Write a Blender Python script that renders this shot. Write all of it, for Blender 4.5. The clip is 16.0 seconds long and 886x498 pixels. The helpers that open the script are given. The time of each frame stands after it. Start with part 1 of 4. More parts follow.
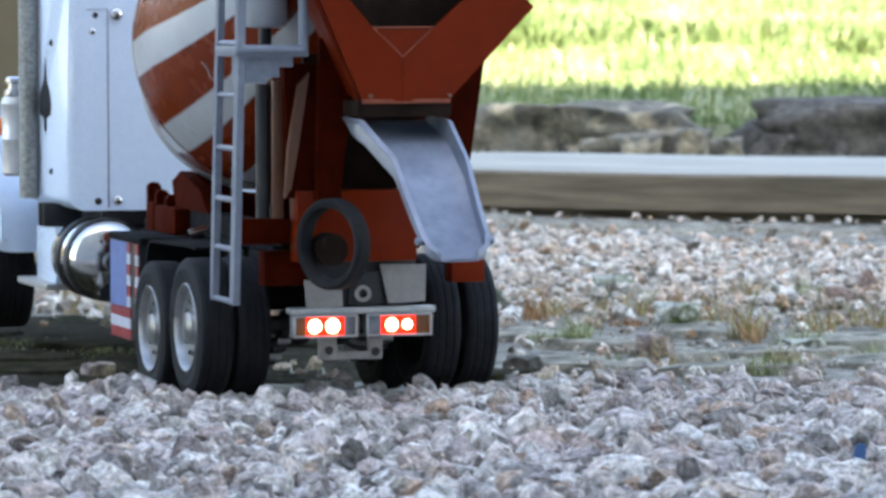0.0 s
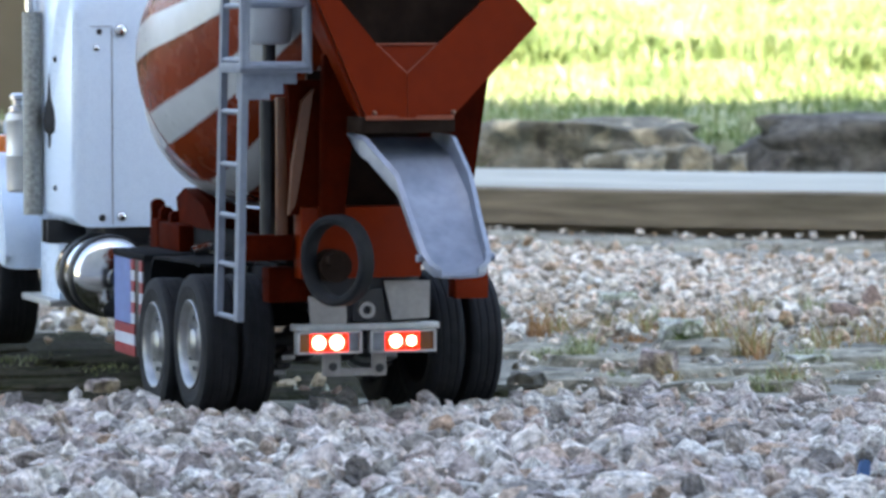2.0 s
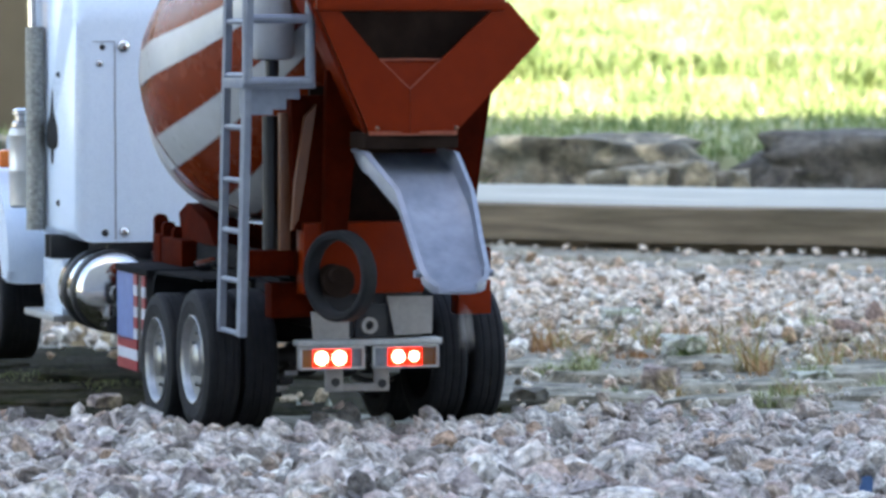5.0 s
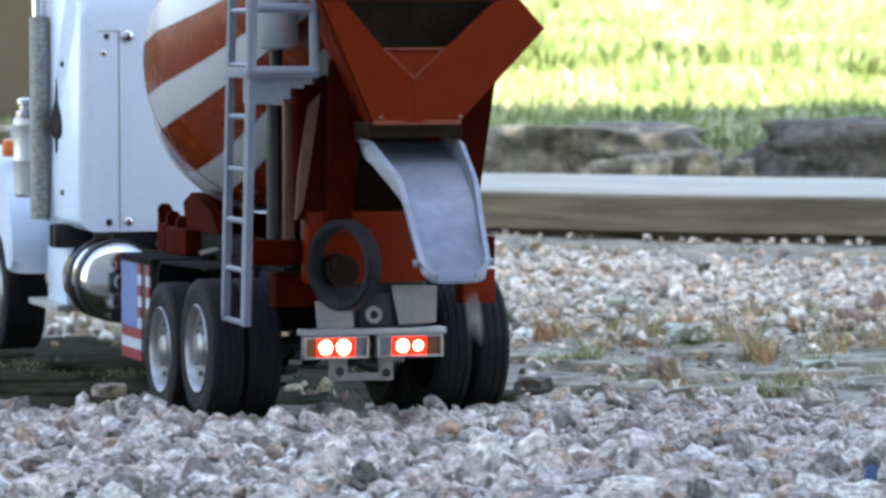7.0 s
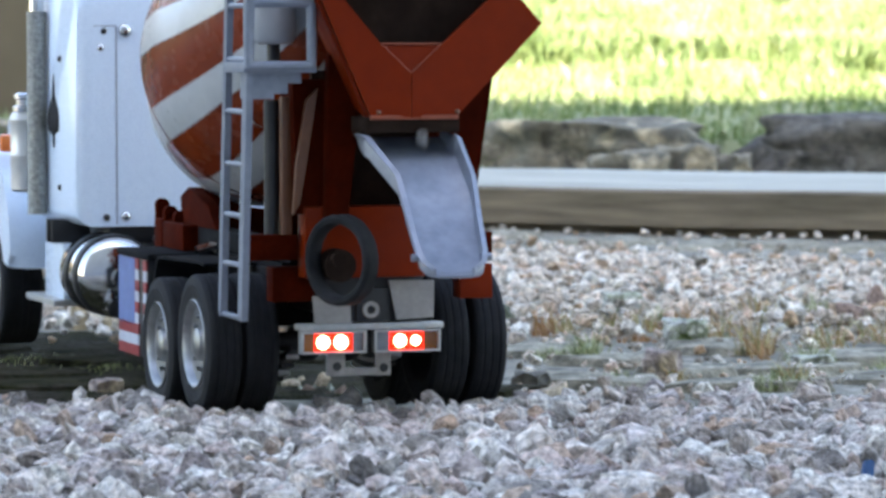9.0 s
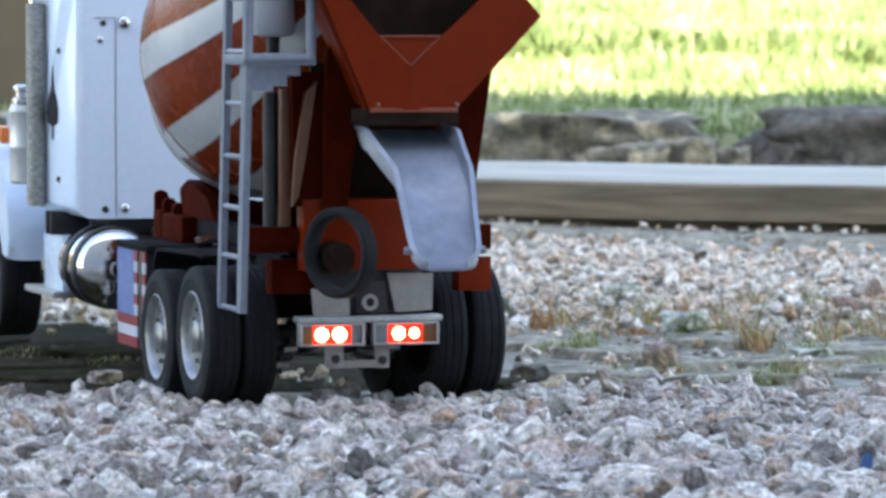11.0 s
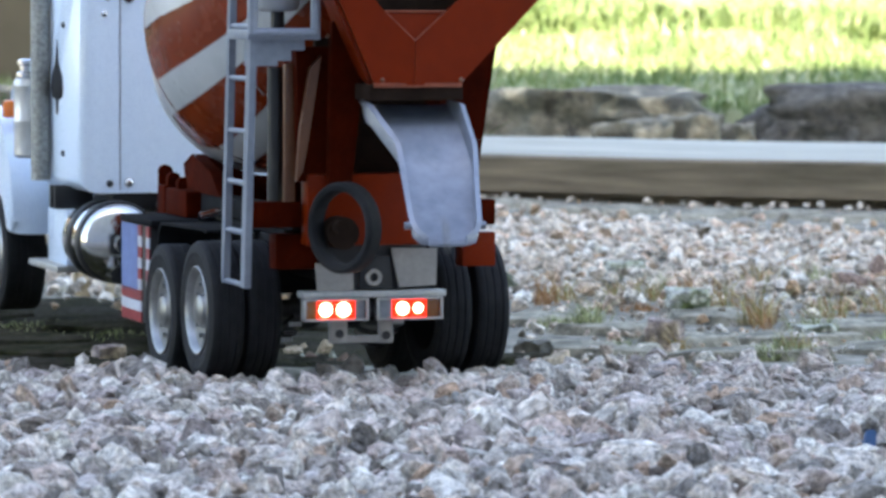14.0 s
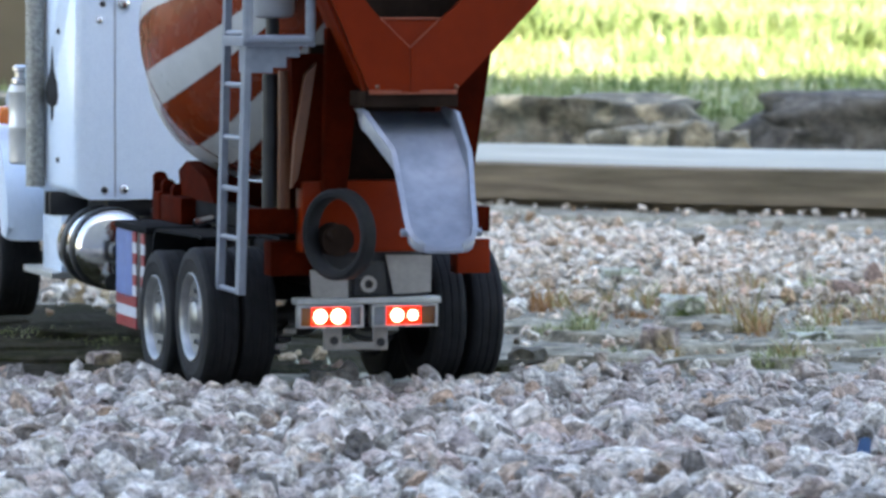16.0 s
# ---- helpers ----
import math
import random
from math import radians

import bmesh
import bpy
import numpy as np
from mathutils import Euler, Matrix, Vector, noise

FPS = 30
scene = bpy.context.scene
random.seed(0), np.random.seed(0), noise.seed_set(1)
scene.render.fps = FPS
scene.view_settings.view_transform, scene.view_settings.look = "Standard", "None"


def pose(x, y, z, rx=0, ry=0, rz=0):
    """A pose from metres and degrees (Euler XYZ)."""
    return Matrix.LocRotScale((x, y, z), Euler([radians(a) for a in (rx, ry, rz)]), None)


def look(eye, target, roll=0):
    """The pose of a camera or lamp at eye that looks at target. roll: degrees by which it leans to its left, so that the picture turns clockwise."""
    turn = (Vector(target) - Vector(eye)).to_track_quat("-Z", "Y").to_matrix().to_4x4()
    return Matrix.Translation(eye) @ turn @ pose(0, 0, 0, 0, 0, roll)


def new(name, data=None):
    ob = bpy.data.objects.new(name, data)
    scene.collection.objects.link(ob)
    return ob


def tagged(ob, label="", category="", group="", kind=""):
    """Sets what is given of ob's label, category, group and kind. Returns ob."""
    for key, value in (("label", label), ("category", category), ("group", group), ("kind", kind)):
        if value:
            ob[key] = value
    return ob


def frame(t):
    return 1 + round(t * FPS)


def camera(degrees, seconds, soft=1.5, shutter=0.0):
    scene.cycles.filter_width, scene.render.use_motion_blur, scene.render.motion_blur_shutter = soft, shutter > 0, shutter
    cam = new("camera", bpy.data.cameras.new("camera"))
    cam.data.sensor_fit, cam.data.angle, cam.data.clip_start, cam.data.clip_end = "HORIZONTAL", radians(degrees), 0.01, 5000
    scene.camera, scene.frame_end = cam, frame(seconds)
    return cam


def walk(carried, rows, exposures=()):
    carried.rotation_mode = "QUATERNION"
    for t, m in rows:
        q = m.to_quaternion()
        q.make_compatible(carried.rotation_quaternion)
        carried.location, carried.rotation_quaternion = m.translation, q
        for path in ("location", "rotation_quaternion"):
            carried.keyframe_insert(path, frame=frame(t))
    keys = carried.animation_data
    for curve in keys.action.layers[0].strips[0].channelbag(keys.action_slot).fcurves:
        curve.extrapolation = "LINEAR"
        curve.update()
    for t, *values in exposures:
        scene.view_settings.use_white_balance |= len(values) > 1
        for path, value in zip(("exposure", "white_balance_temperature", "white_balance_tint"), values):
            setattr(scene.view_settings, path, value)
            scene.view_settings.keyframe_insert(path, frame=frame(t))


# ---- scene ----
# One carried camera on the ground behind a model truck: it only turns a little.
cam = camera(12.0, 16.0, soft=3.1, shutter=0.5)
cam.data.dof.use_dof, cam.data.dof.focus_distance, cam.data.dof.aperture_fstop = True, 2.45, 35.0
EYE = (0.0, 0.0, 0.234)
TURNS = (  # seconds, yaw, pitch, roll in degrees
    (0.0, -0.050, -3.316, 0.108), (0.5, -0.028, -3.330, 0.119), (1.0, -0.007, -3.286, 0.121), (1.5, -0.009, -3.297, 0.110),
    (2.0, 0.003, -3.093, 0.140), (2.5, -0.001, -2.993, 0.109), (3.0, -0.006, -3.030, 0.094), (3.5, -0.004, -2.872, 0.045),
    (4.0, -0.005, -2.875, 0.078), (6.5, 0.123, -2.925, 0.027), (7.0, 0.099, -3.027, 0.109), (7.5, 0.090, -2.930, 0.038),
    (8.0, 0.057, -3.010, 0.041), (8.5, 0.063, -3.167, 0.093), (9.0, 0.062, -3.097, 0.111), (11.5, 0.062, -3.222, -0.047),
    (12.0, 0.075, -3.233, -0.093), (12.5, 0.074, -3.182, -0.187), (13.0, 0.070, -3.381, -0.210), (13.5, 0.111, -3.524, -0.192),
    (14.0, 0.117, -3.533, -0.155), (14.5, 0.105, -3.486, -0.176), (15.0, 0.078, -3.393, -0.183), (15.5, 0.073, -3.453, -0.226),
    (16.0, 0.051, -3.438, -0.246))
walk(cam, [(t, pose(*EYE, 90 + p, r, y)) for t, y, p, r in TURNS], exposures=[(0.0, 2.565, 7550, 12.5), (16.0, 2.565, 7550, 12.5)])

# ---- light: afternoon sun from behind an added unseen wall, its shade reaching onto the lawn ----
SUN_EL, SUN_AZ = 48.0, 184.0
world = bpy.data.worlds.new("world")
scene.world = world
world.use_nodes = True
wn = world.node_tree.nodes
sky = wn.new("ShaderNodeTexSky")
sky.sky_type = "NISHITA"
sky.sun_disc = False
sky.sun_elevation, sky.sun_rotation = radians(SUN_EL), radians(SUN_AZ)
wn["Background"].inputs["Strength"].default_value = 0.15
world.node_tree.links.new(sky.outputs[0], wn["Background"].inputs["Color"])
sun = new("sun", bpy.data.lights.new("sun", "SUN"))
sun.data.energy, sun.data.angle, sun.data.color = 3.7, radians(0.5), (1.0, 0.95, 0.87)
sun_from = Vector((math.sin(radians(SUN_AZ)) * math.cos(radians(SUN_EL)), math.cos(radians(SUN_AZ)) * math.cos(radians(SUN_EL)), math.sin(radians(SUN_EL))))
sun.matrix_world = look(sun_from * 20, (0, 0, 0))


# ---- materials ----
def material(name, colors, rough=0.5, metal=0.0, scale=30.0, bump=0.0, bump_scale=None, per="noise", stretch=(1, 1, 1), coat=0.0, emit=None, spec=0.5, grain=0.35, speckle=0.0):
    """A procedural surface: colors blended by noise at two scales, by island or by object."""
    m = bpy.data.materials.new(name)
    m.use_nodes = True
    n, l = m.node_tree.nodes, m.node_tree.links
    b = n["Principled BSDF"]
    tex = n.new("ShaderNodeTexCoord")
    where = n.new("ShaderNodeMapping")
    where.inputs["Scale"].default_value = stretch
    l.new(tex.outputs["Object"], where.inputs["Vector"])
    big = n.new("ShaderNodeTexNoise")
    big.inputs["Scale"].default_value, big.inputs["Detail"].default_value = scale, 6
    l.new(where.outputs[0], big.inputs["Vector"])
    ramp = n.new("ShaderNodeValToRGB")
    els = ramp.color_ramp.elements
    lo, hi = (0.3, 0.7) if per == "noise" else (0.0, 1.0)
    for i, c in enumerate(colors):
        p = lo + (hi - lo) * i / max(1, len(colors) - 1)
        e = els[i] if i < 2 else els.new(p)
        e.position, e.color = p, (*c, 1)
    if len(colors) == 1:
        els[1].color = (*colors[0], 1)
    source = big.outputs["Fac"]
    if per == "island":
        source = n.new("ShaderNodeNewGeometry").outputs["Random Per Island"]
    elif per == "object":
        source = n.new("ShaderNodeObjectInfo").outputs["Random"]
    elif per == "patch":
        swing = n.new("ShaderNodeMath")
        swing.operation, swing.inputs[1].default_value = "MULTIPLY_ADD", 2.6
        swing.inputs[2].default_value = -1.05
        l.new(big.outputs["Fac"], swing.inputs[0])
        each = n.new("ShaderNodeMath")
        each.operation, each.inputs[1].default_value = "MULTIPLY_ADD", 0.5
        l.new(n.new("ShaderNodeNewGeometry").outputs["Random Per Island"], each.inputs[0])
        l.new(swing.outputs[0], each.inputs[2])
        source = each.outputs[0]
    l.new(source, ramp.inputs["Fac"])
    col = ramp.outputs["Color"]
    fine = n.new("ShaderNodeTexNoise")
    fine.inputs["Scale"].default_value, fine.inputs["Detail"].default_value = scale * 4.3, 8
    l.new(where.outputs[0], fine.inputs["Vector"])
    mix = n.new("ShaderNodeMix")
    mix.data_type, mix.blend_type = "RGBA", "OVERLAY"
    mix.inputs["Factor"].default_value = grain
    l.new(col, mix.inputs["A"])
    grey = n.new("ShaderNodeRGBToBW")
    l.new(fine.outputs["Color"], grey.inputs[0])
    l.new(grey.outputs[0], mix.inputs["B"])
    result = mix.outputs["Result"]
    if speckle:
        spots = n.new("ShaderNodeTexNoise")
        spots.inputs["Scale"].default_value, spots.inputs["Detail"].default_value, spots.inputs["Roughness"].default_value = speckle, 5, 0.7
        l.new(tex.outputs["Object"], spots.inputs["Vector"])
        level = n.new("ShaderNodeMapRange")
        level.inputs["From Min"].default_value, level.inputs["From Max"].default_value = 0.36, 0.62
        level.inputs["To Min"].default_value, level.inputs["To Max"].default_value = 0.44, 1.32
        l.new(spots.outputs["Fac"], level.inputs["Value"])
        times = n.new("ShaderNodeVectorMath")
        times.operation = "SCALE"
        l.new(result, times.inputs[0])
        l.new(level.outputs[0], times.inputs["Scale"])
        result = times.outputs[0]
    l.new(result, b.inputs["Base Color"])
    b.inputs["Metallic"].default_value = metal
    b.inputs["Specular IOR Level"].default_value = spec
    rr = n.new("ShaderNodeMapRange")
    rr.inputs["To Min"].default_value, rr.inputs["To Max"].default_value = max(0.02, rough - 0.12), min(1, rough + 0.12)
    l.new(fine.outputs["Fac"], rr.inputs["Value"])
    l.new(rr.outputs[0], b.inputs["Roughness"])
    if coat:
        b.inputs["Coat Weight"].default_value, b.inputs["Coat Roughness"].default_value = coat, 0.08
    if bump:
        bt = n.new("ShaderNodeTexNoise")
        bt.inputs["Scale"].default_value, bt.inputs["Detail"].default_value = bump_scale or scale * 3, 8
        l.new(tex.outputs["Object"], bt.inputs["Vector"])
        bn = n.new("ShaderNodeBump")
        bn.inputs["Strength"].default_value, bn.inputs["Distance"].default_value = min(1, bump), 0.002 * bump
        l.new(bt.outputs["Fac"], bn.inputs["Height"])
        l.new(bn.outputs[0], b.inputs["Normal"])
    if emit:
        b.inputs["Emission Color"].default_value = (*emit[:3], 1)
        b.inputs["Emission Strength"].default_value = emit[3]
    return m


WHITE = material("white_gloss_paint", [(0.70, 0.82, 0.96), (0.73, 0.85, 0.98)], 0.28, scale=170, coat=0.4, grain=0.04)
RED = material("orange_red_paint", [(0.158, 0.0140, 0.001), (0.190, 0.0175, 0.0013)], 0.36, scale=25, coat=0.03, grain=0.25, spec=0.11)
# Copy of RED with deep shade put into its colour.
RED_SHADED = material("orange_red_paint_shaded", [(0.036, 0.0036, 0.0008), (0.068, 0.0065, 0.0011)], 0.8, scale=60, bump=0.2, spec=0.03)
TAN = material("bare_tan_brass", [(0.135, 0.052, 0.023), (0.17, 0.068, 0.031)], 0.4, scale=60)
STRIPE = material("drum_white_stripe", [(0.41, 0.43, 0.44), (0.49, 0.505, 0.51)], 0.32, scale=40, coat=0.2, grain=0.12)
GREY = material("grey_painted_metal", [(0.17, 0.195, 0.24), (0.215, 0.24, 0.285)], 0.42, metal=0.2, scale=50, bump=0.15)
CHUTE = material("worn_grey_chute", [(0.19, 0.215, 0.26), (0.26, 0.285, 0.335), (0.22, 0.245, 0.285)], 0.38, metal=0.35, scale=35, bump=0.2)
CHROME = material("chrome", [(0.58, 0.58, 0.58), (0.66, 0.66, 0.66)], 0.12, metal=1.0, scale=50)
SILVER = material("silver_rim", [(0.20, 0.205, 0.21), (0.32, 0.32, 0.325)], 0.36, metal=0.8, scale=60)
RUBBER = material("black_rubber", [(0.011, 0.012, 0.013), (0.022, 0.022, 0.024)], 0.8, scale=60, bump=0.4, bump_scale=300, spec=0.2)
MATT = material("matt_black_paint", [(0.010, 0.010, 0.011), (0.018, 0.018, 0.019)], 0.9, scale=60, bump=0.2, spec=0.06)
BLACK = material("black_plastic", [(0.012, 0.012, 0.013), (0.022, 0.022, 0.024)], 0.45, scale=60)
MESH = material("perforated_steel", [(0.20, 0.20, 0.19), (0.42, 0.42, 0.38)], 0.45, metal=0.6, scale=380, bump=0.8, bump_scale=600)
BEIGE = material("beige_plate", [(0.26, 0.24, 0.222), (0.33, 0.305, 0.28)], 0.6, scale=60)
ALU = material("dull_aluminium", [(0.42, 0.42, 0.40), (0.52, 0.52, 0.50)], 0.45, metal=0.6, scale=80)
LAMP_RED = material("glowing_red_lens", [(0.6, 0.03, 0.01)], 0.25, scale=60, emit=(1.0, 0.014, 0.003, 0.50))
BULB = material("glowing_bulb", [(0.9, 0.7, 0.6)], 0.3, scale=60, emit=(1.0, 0.50, 0.32, 2.2))
AMBER = material("amber_lens", [(0.22, 0.075, 0.012), (0.30, 0.10, 0.016)], 0.2, scale=60, coat=0.5)
CLEAR = material("clear_lens", [(0.16, 0.18, 0.20), (0.24, 0.26, 0.28)], 0.15, scale=60, coat=0.5)
ORANGE = material("orange_marker", [(0.85, 0.14, 0.01), (0.9, 0.2, 0.02)], 0.3, scale=60, coat=0.5)
FLAG_BLUE = material("blue_sticker", [(0.10, 0.16, 0.36), (0.13, 0.20, 0.42)], 0.4, scale=60)
FLAG_RED = material("red_sticker", [(0.26, 0.022, 0.028), (0.32, 0.03, 0.036)], 0.4, scale=60)
FLAG_WHITE = material("white_sticker", [(0.48, 0.50, 0.56), (0.56, 0.58, 0.64)], 0.4, scale=60)
PEBBLES = [(0.48, 0.405, 0.375), (0.72, 0.65, 0.58), (0.29, 0.24, 0.215), (0.83, 0.785, 0.715), (0.55, 0.43, 0.38), (0.65, 0.59, 0.53), (0.19, 0.17, 0.155), (0.86, 0.82, 0.75), (0.60, 0.52, 0.46), (0.21, 0.185, 0.165), (0.80, 0.75, 0.68), (0.48, 0.33, 0.235), (0.68, 0.61, 0.57), (0.34, 0.285, 0.27)]
GRAVEL = material("crushed_stone", PEBBLES, 0.9, scale=45, bump=2.2, bump_scale=300, per="island", grain=0.75, speckle=210, spec=0.25)
GRAVEL_ONE = material("crushed_stone_piece", PEBBLES, 0.9, scale=0.45, bump=0.02, bump_scale=3.0, per="object", grain=0.75, speckle=2.1, spec=0.25)
# Far gravel: more pink and tan, with brighter, warmer light put into the colours.
GRAVEL_LIT = material("crushed_stone_lit_warm", [(0.64, 0.52, 0.42), (0.82, 0.74, 0.62), (0.40, 0.31, 0.235), (0.84, 0.79, 0.70), (0.70, 0.50, 0.37), (0.76, 0.67, 0.56), (0.22, 0.185, 0.14), (0.84, 0.80, 0.71), (0.70, 0.59, 0.48), (0.54, 0.35, 0.21), (0.79, 0.70, 0.59), (0.44, 0.37, 0.30)], 0.9, scale=45, bump=2.2, bump_scale=300, per="island", grain=0.6, speckle=150, spec=0.25)
EARTH = material("packed_earth", [(0.13, 0.122, 0.096), (0.29, 0.272, 0.226), (0.20, 0.19, 0.155)], 0.95, scale=22, bump=2.0, bump_scale=120, speckle=60, spec=0.2)
SLAB = material("grey_slab_stone", [(0.13, 0.12, 0.088), (0.32, 0.295, 0.228), (0.22, 0.202, 0.152)], 0.9, scale=24, bump=3.0, bump_scale=110, speckle=50, spec=0.2)
TIMBER = material("weathered_timber", [(0.060, 0.048, 0.030), (0.19, 0.15, 0.10), (0.105, 0.086, 0.054), (0.23, 0.18, 0.12)], 0.85, scale=34, stretch=(0.09, 1, 1), bump=0.8, bump_scale=60, grain=0.7)
# Lighter timber for the top face: the light on it is in the colour.
TIMBER_LIT_TOP = material("timber_top_with_light", [(0.29, 0.295, 0.25), (0.42, 0.42, 0.36)], 0.8, scale=22, stretch=(0.12, 1, 1), bump=0.6, bump_scale=60)
ROCK = material("lichened_rock", [(0.075, 0.07, 0.055), (0.27, 0.235, 0.165), (0.13, 0.125, 0.095), (0.44, 0.37, 0.245)], 0.95, scale=15, bump=4.0, bump_scale=50, speckle=30)
SOIL_LAWN = material("lawn_ground", [(0.11, 0.15, 0.05), (0.19, 0.22, 0.10), (0.27, 0.27, 0.16)], 0.95, scale=3.0, bump=1.0, bump_scale=30)
BLADE = material("grass_blades", [(0.045, 0.092, 0.020), (0.12, 0.19, 0.056), (0.22, 0.28, 0.110), (0.46, 0.45, 0.32)], 0.7, scale=7, per="patch")
WEED = material("green_weed", [(0.14, 0.18, 0.06), (0.28, 0.32, 0.12), (0.50, 0.50, 0.30)], 0.7, scale=30, per="island")
STRAW = material("dry_yellow_weed", [(0.42, 0.27, 0.11), (0.36, 0.17, 0.07), (0.50, 0.44, 0.20), (0.26, 0.27, 0.10)], 0.8, scale=30, per="island")
RUST = material("rusty_dead_weed", [(0.42, 0.21, 0.09), (0.34, 0.16, 0.07), (0.50, 0.32, 0.15)], 0.8, scale=30, per="island")
BLUE = material("blue_plastic", [(0.010, 0.062, 0.17), (0.015, 0.082, 0.22)], 0.35, scale=60)
FENCE = material("brown_fence_board", [(0.085, 0.075, 0.055), (0.20, 0.155, 0.10)], 0.85, scale=3, per="object", bump=0.6, bump_scale=40)
ROCK_DARK = material("dark_rock", [(0.045, 0.04, 0.032), (0.11, 0.10, 0.08), (0.07, 0.064, 0.05), (0.17, 0.16, 0.14)], 0.95, scale=26, bump=4.0, bump_scale=50, speckle=30)
# Near-black steel: shade inside the hopper and pedestal is put into it.
SHADED_STEEL = material("dark_steel_with_shade", [(0.018, 0.010, 0.007), (0.035, 0.022, 0.016)], 0.9, scale=50, bump=0.3, spec=0.08)
DRUM_RED = material("drum_orange_red", [(0.160, 0.021, 0.004), (0.21, 0.029, 0.005)], 0.26, scale=18, bump=0.3, bump_scale=40, coat=0.0, grain=0.35, spec=0.22)
CLUMP = material("dark_clover", [(0.05, 0.09, 0.02), (0.10, 0.16, 0.045), (0.18, 0.23, 0.08)], 0.7, scale=5, per="island")
# Mossy soil with the truck's shade put into its near-black colours.
MOSS_SHADED = material("mossy_soil_with_shade", [(0.012, 0.010, 0.006), (0.026, 0.026, 0.011), (0.036, 0.031, 0.022), (0.018, 0.021, 0.007)], 0.95, scale=22, bump=3.0, bump_scale=120, speckle=50, spec=0.04)
DUSTY_STONE = material("dusty_grey_stone", [(0.19, 0.185, 0.175), (0.32, 0.31, 0.295)], 0.95, scale=2, speckle=3)
TAN_STONE = material("tan_stone", [(0.42, 0.32, 0.19), (0.55, 0.45, 0.30)], 0.9, scale=30, bump=1.5, speckle=60)
BROWN_STONE = material("reddish_brown_stone", [(0.20, 0.13, 0.10), (0.34, 0.24, 0.19)], 0.9, scale=2, speckle=3)
MOSSY_BLOCK = material("pale_stone_with_moss", [(0.10, 0.12, 0.06), (0.56, 0.56, 0.50), (0.26, 0.29, 0.18), (0.66, 0.64, 0.58)], 0.95, scale=55, bump=2.0, bump_scale=260, speckle=120, spec=0.2)
BROWN_BLOCK = material("pinkish_brown_stone", [(0.24, 0.19, 0.175), (0.36, 0.29, 0.26), (0.45, 0.36, 0.22)], 0.95, scale=45, bump=2.0, bump_scale=220, speckle=110, spec=0.2)
MOSS_STONE = material("mossy_dark_stone", [(0.05, 0.06, 0.03), (0.12, 0.13, 0.09)], 0.95, scale=2, speckle=3)
LONG_STONE = material("tan_lying_stone", [(0.46, 0.36, 0.24), (0.60, 0.50, 0.37)], 0.9, scale=2, speckle=3)
PALE_STONE = material("pale_mossy_stone", [(0.06, 0.075, 0.035), (0.44, 0.45, 0.38), (0.15, 0.17, 0.10)], 0.9, scale=2.4, speckle=3)
SATIN = material("satin_steel", [(0.66, 0.65, 0.62), (0.76, 0.75, 0.72)], 0.35, metal=0.45, scale=50)
GRIT = material("gravel_ground", [(0.30, 0.27, 0.25), (0.60, 0.56, 0.52), (0.40, 0.36, 0.33), (0.70, 0.67, 0.62)], 0.95, scale=55, bump=4.0, bump_scale=90, speckle=70)
WALLS = material("shade_wall_render", [(0.27, 0.28, 0.32), (0.33, 0.34, 0.38)], 0.9, scale=3, bump=0.6)


# ---- mesh helpers ----
def box(bm, x0, x1, y0, y1, z0, z1, bevel=0.0, turn=None):
    m = Matrix.Translation(((x0 + x1) / 2, (y0 + y1) / 2, (z0 + z1) / 2)) @ Matrix.Diagonal((abs(x1 - x0), abs(y1 - y0), abs(z1 - z0), 1))
    vs = bmesh.ops.create_cube(bm, size=1, matrix=m)["verts"]
    if bevel:
        es = list({e for v in vs for e in v.link_edges})
        vs = list({v for f in bmesh.ops.bevel(bm, geom=es, offset=bevel, segments=2, affect="EDGES", profile=0.6)["faces"] for v in f.verts} | {v for v in vs if v.is_valid})
    if turn:
        bmesh.ops.transform(bm, matrix=turn, verts=vs)
    return vs


def rod(bm, a, b, r, r2=None, n=16):
    a, b = Vector(a), Vector(b)
    d = b - a
    m = Matrix.Translation((a + b) / 2) @ d.to_track_quat("Z", "Y").to_matrix().to_4x4()
    return bmesh.ops.create_cone(bm, cap_ends=True, segments=n, radius1=r, radius2=r if r2 is None else r2, depth=d.length, matrix=m)["verts"]


def pipe(bm, points, r, n=10):
    for a, b in zip(points, points[1:]):
        rod(bm, a, b, r, n=n)
    for p in points[1:-1]:
        bmesh.ops.create_uvsphere(bm, u_segments=n, v_segments=6, radius=r, matrix=Matrix.Translation(p))


def lathe(bm, profile, m, n=40, closed=False):
    """Turns (along, radius) pairs about the local z axis, then applies m."""
    rings = []
    for a, r in profile:
        rings.append([bm.verts.new(m @ Vector((r * math.cos(2 * math.pi * i / n), r * math.sin(2 * math.pi * i / n), a))) for i in range(n)])
    pairs = list(zip(rings, rings[1:])) + ([(rings[-1], rings[0])] if closed else [])
    for p, q in pairs:
        for i in range(n):
            bm.faces.new((p[i], p[(i + 1) % n], q[(i + 1) % n], q[i]))
    if not closed:
        for ring in (rings[0], rings[-1]):
            bm.faces.new(ring)


def plate(bm, outline, thick):
    """A sheet from an outline of 3D points, thickened along its normal by thick."""
    vs = [bm.verts.new(p) for p in outline]
    f = bm.faces.new(vs)
    f.normal_update()
    n = f.normal.copy()
    back = [bm.verts.new(v.co - n * thick) for v in vs]
    bm.faces.new(list(reversed(back)))
    for i in range(len(vs)):
        j = (i + 1) % len(vs)
        bm.faces.new((vs[j], vs[i], back[i], back[j]))


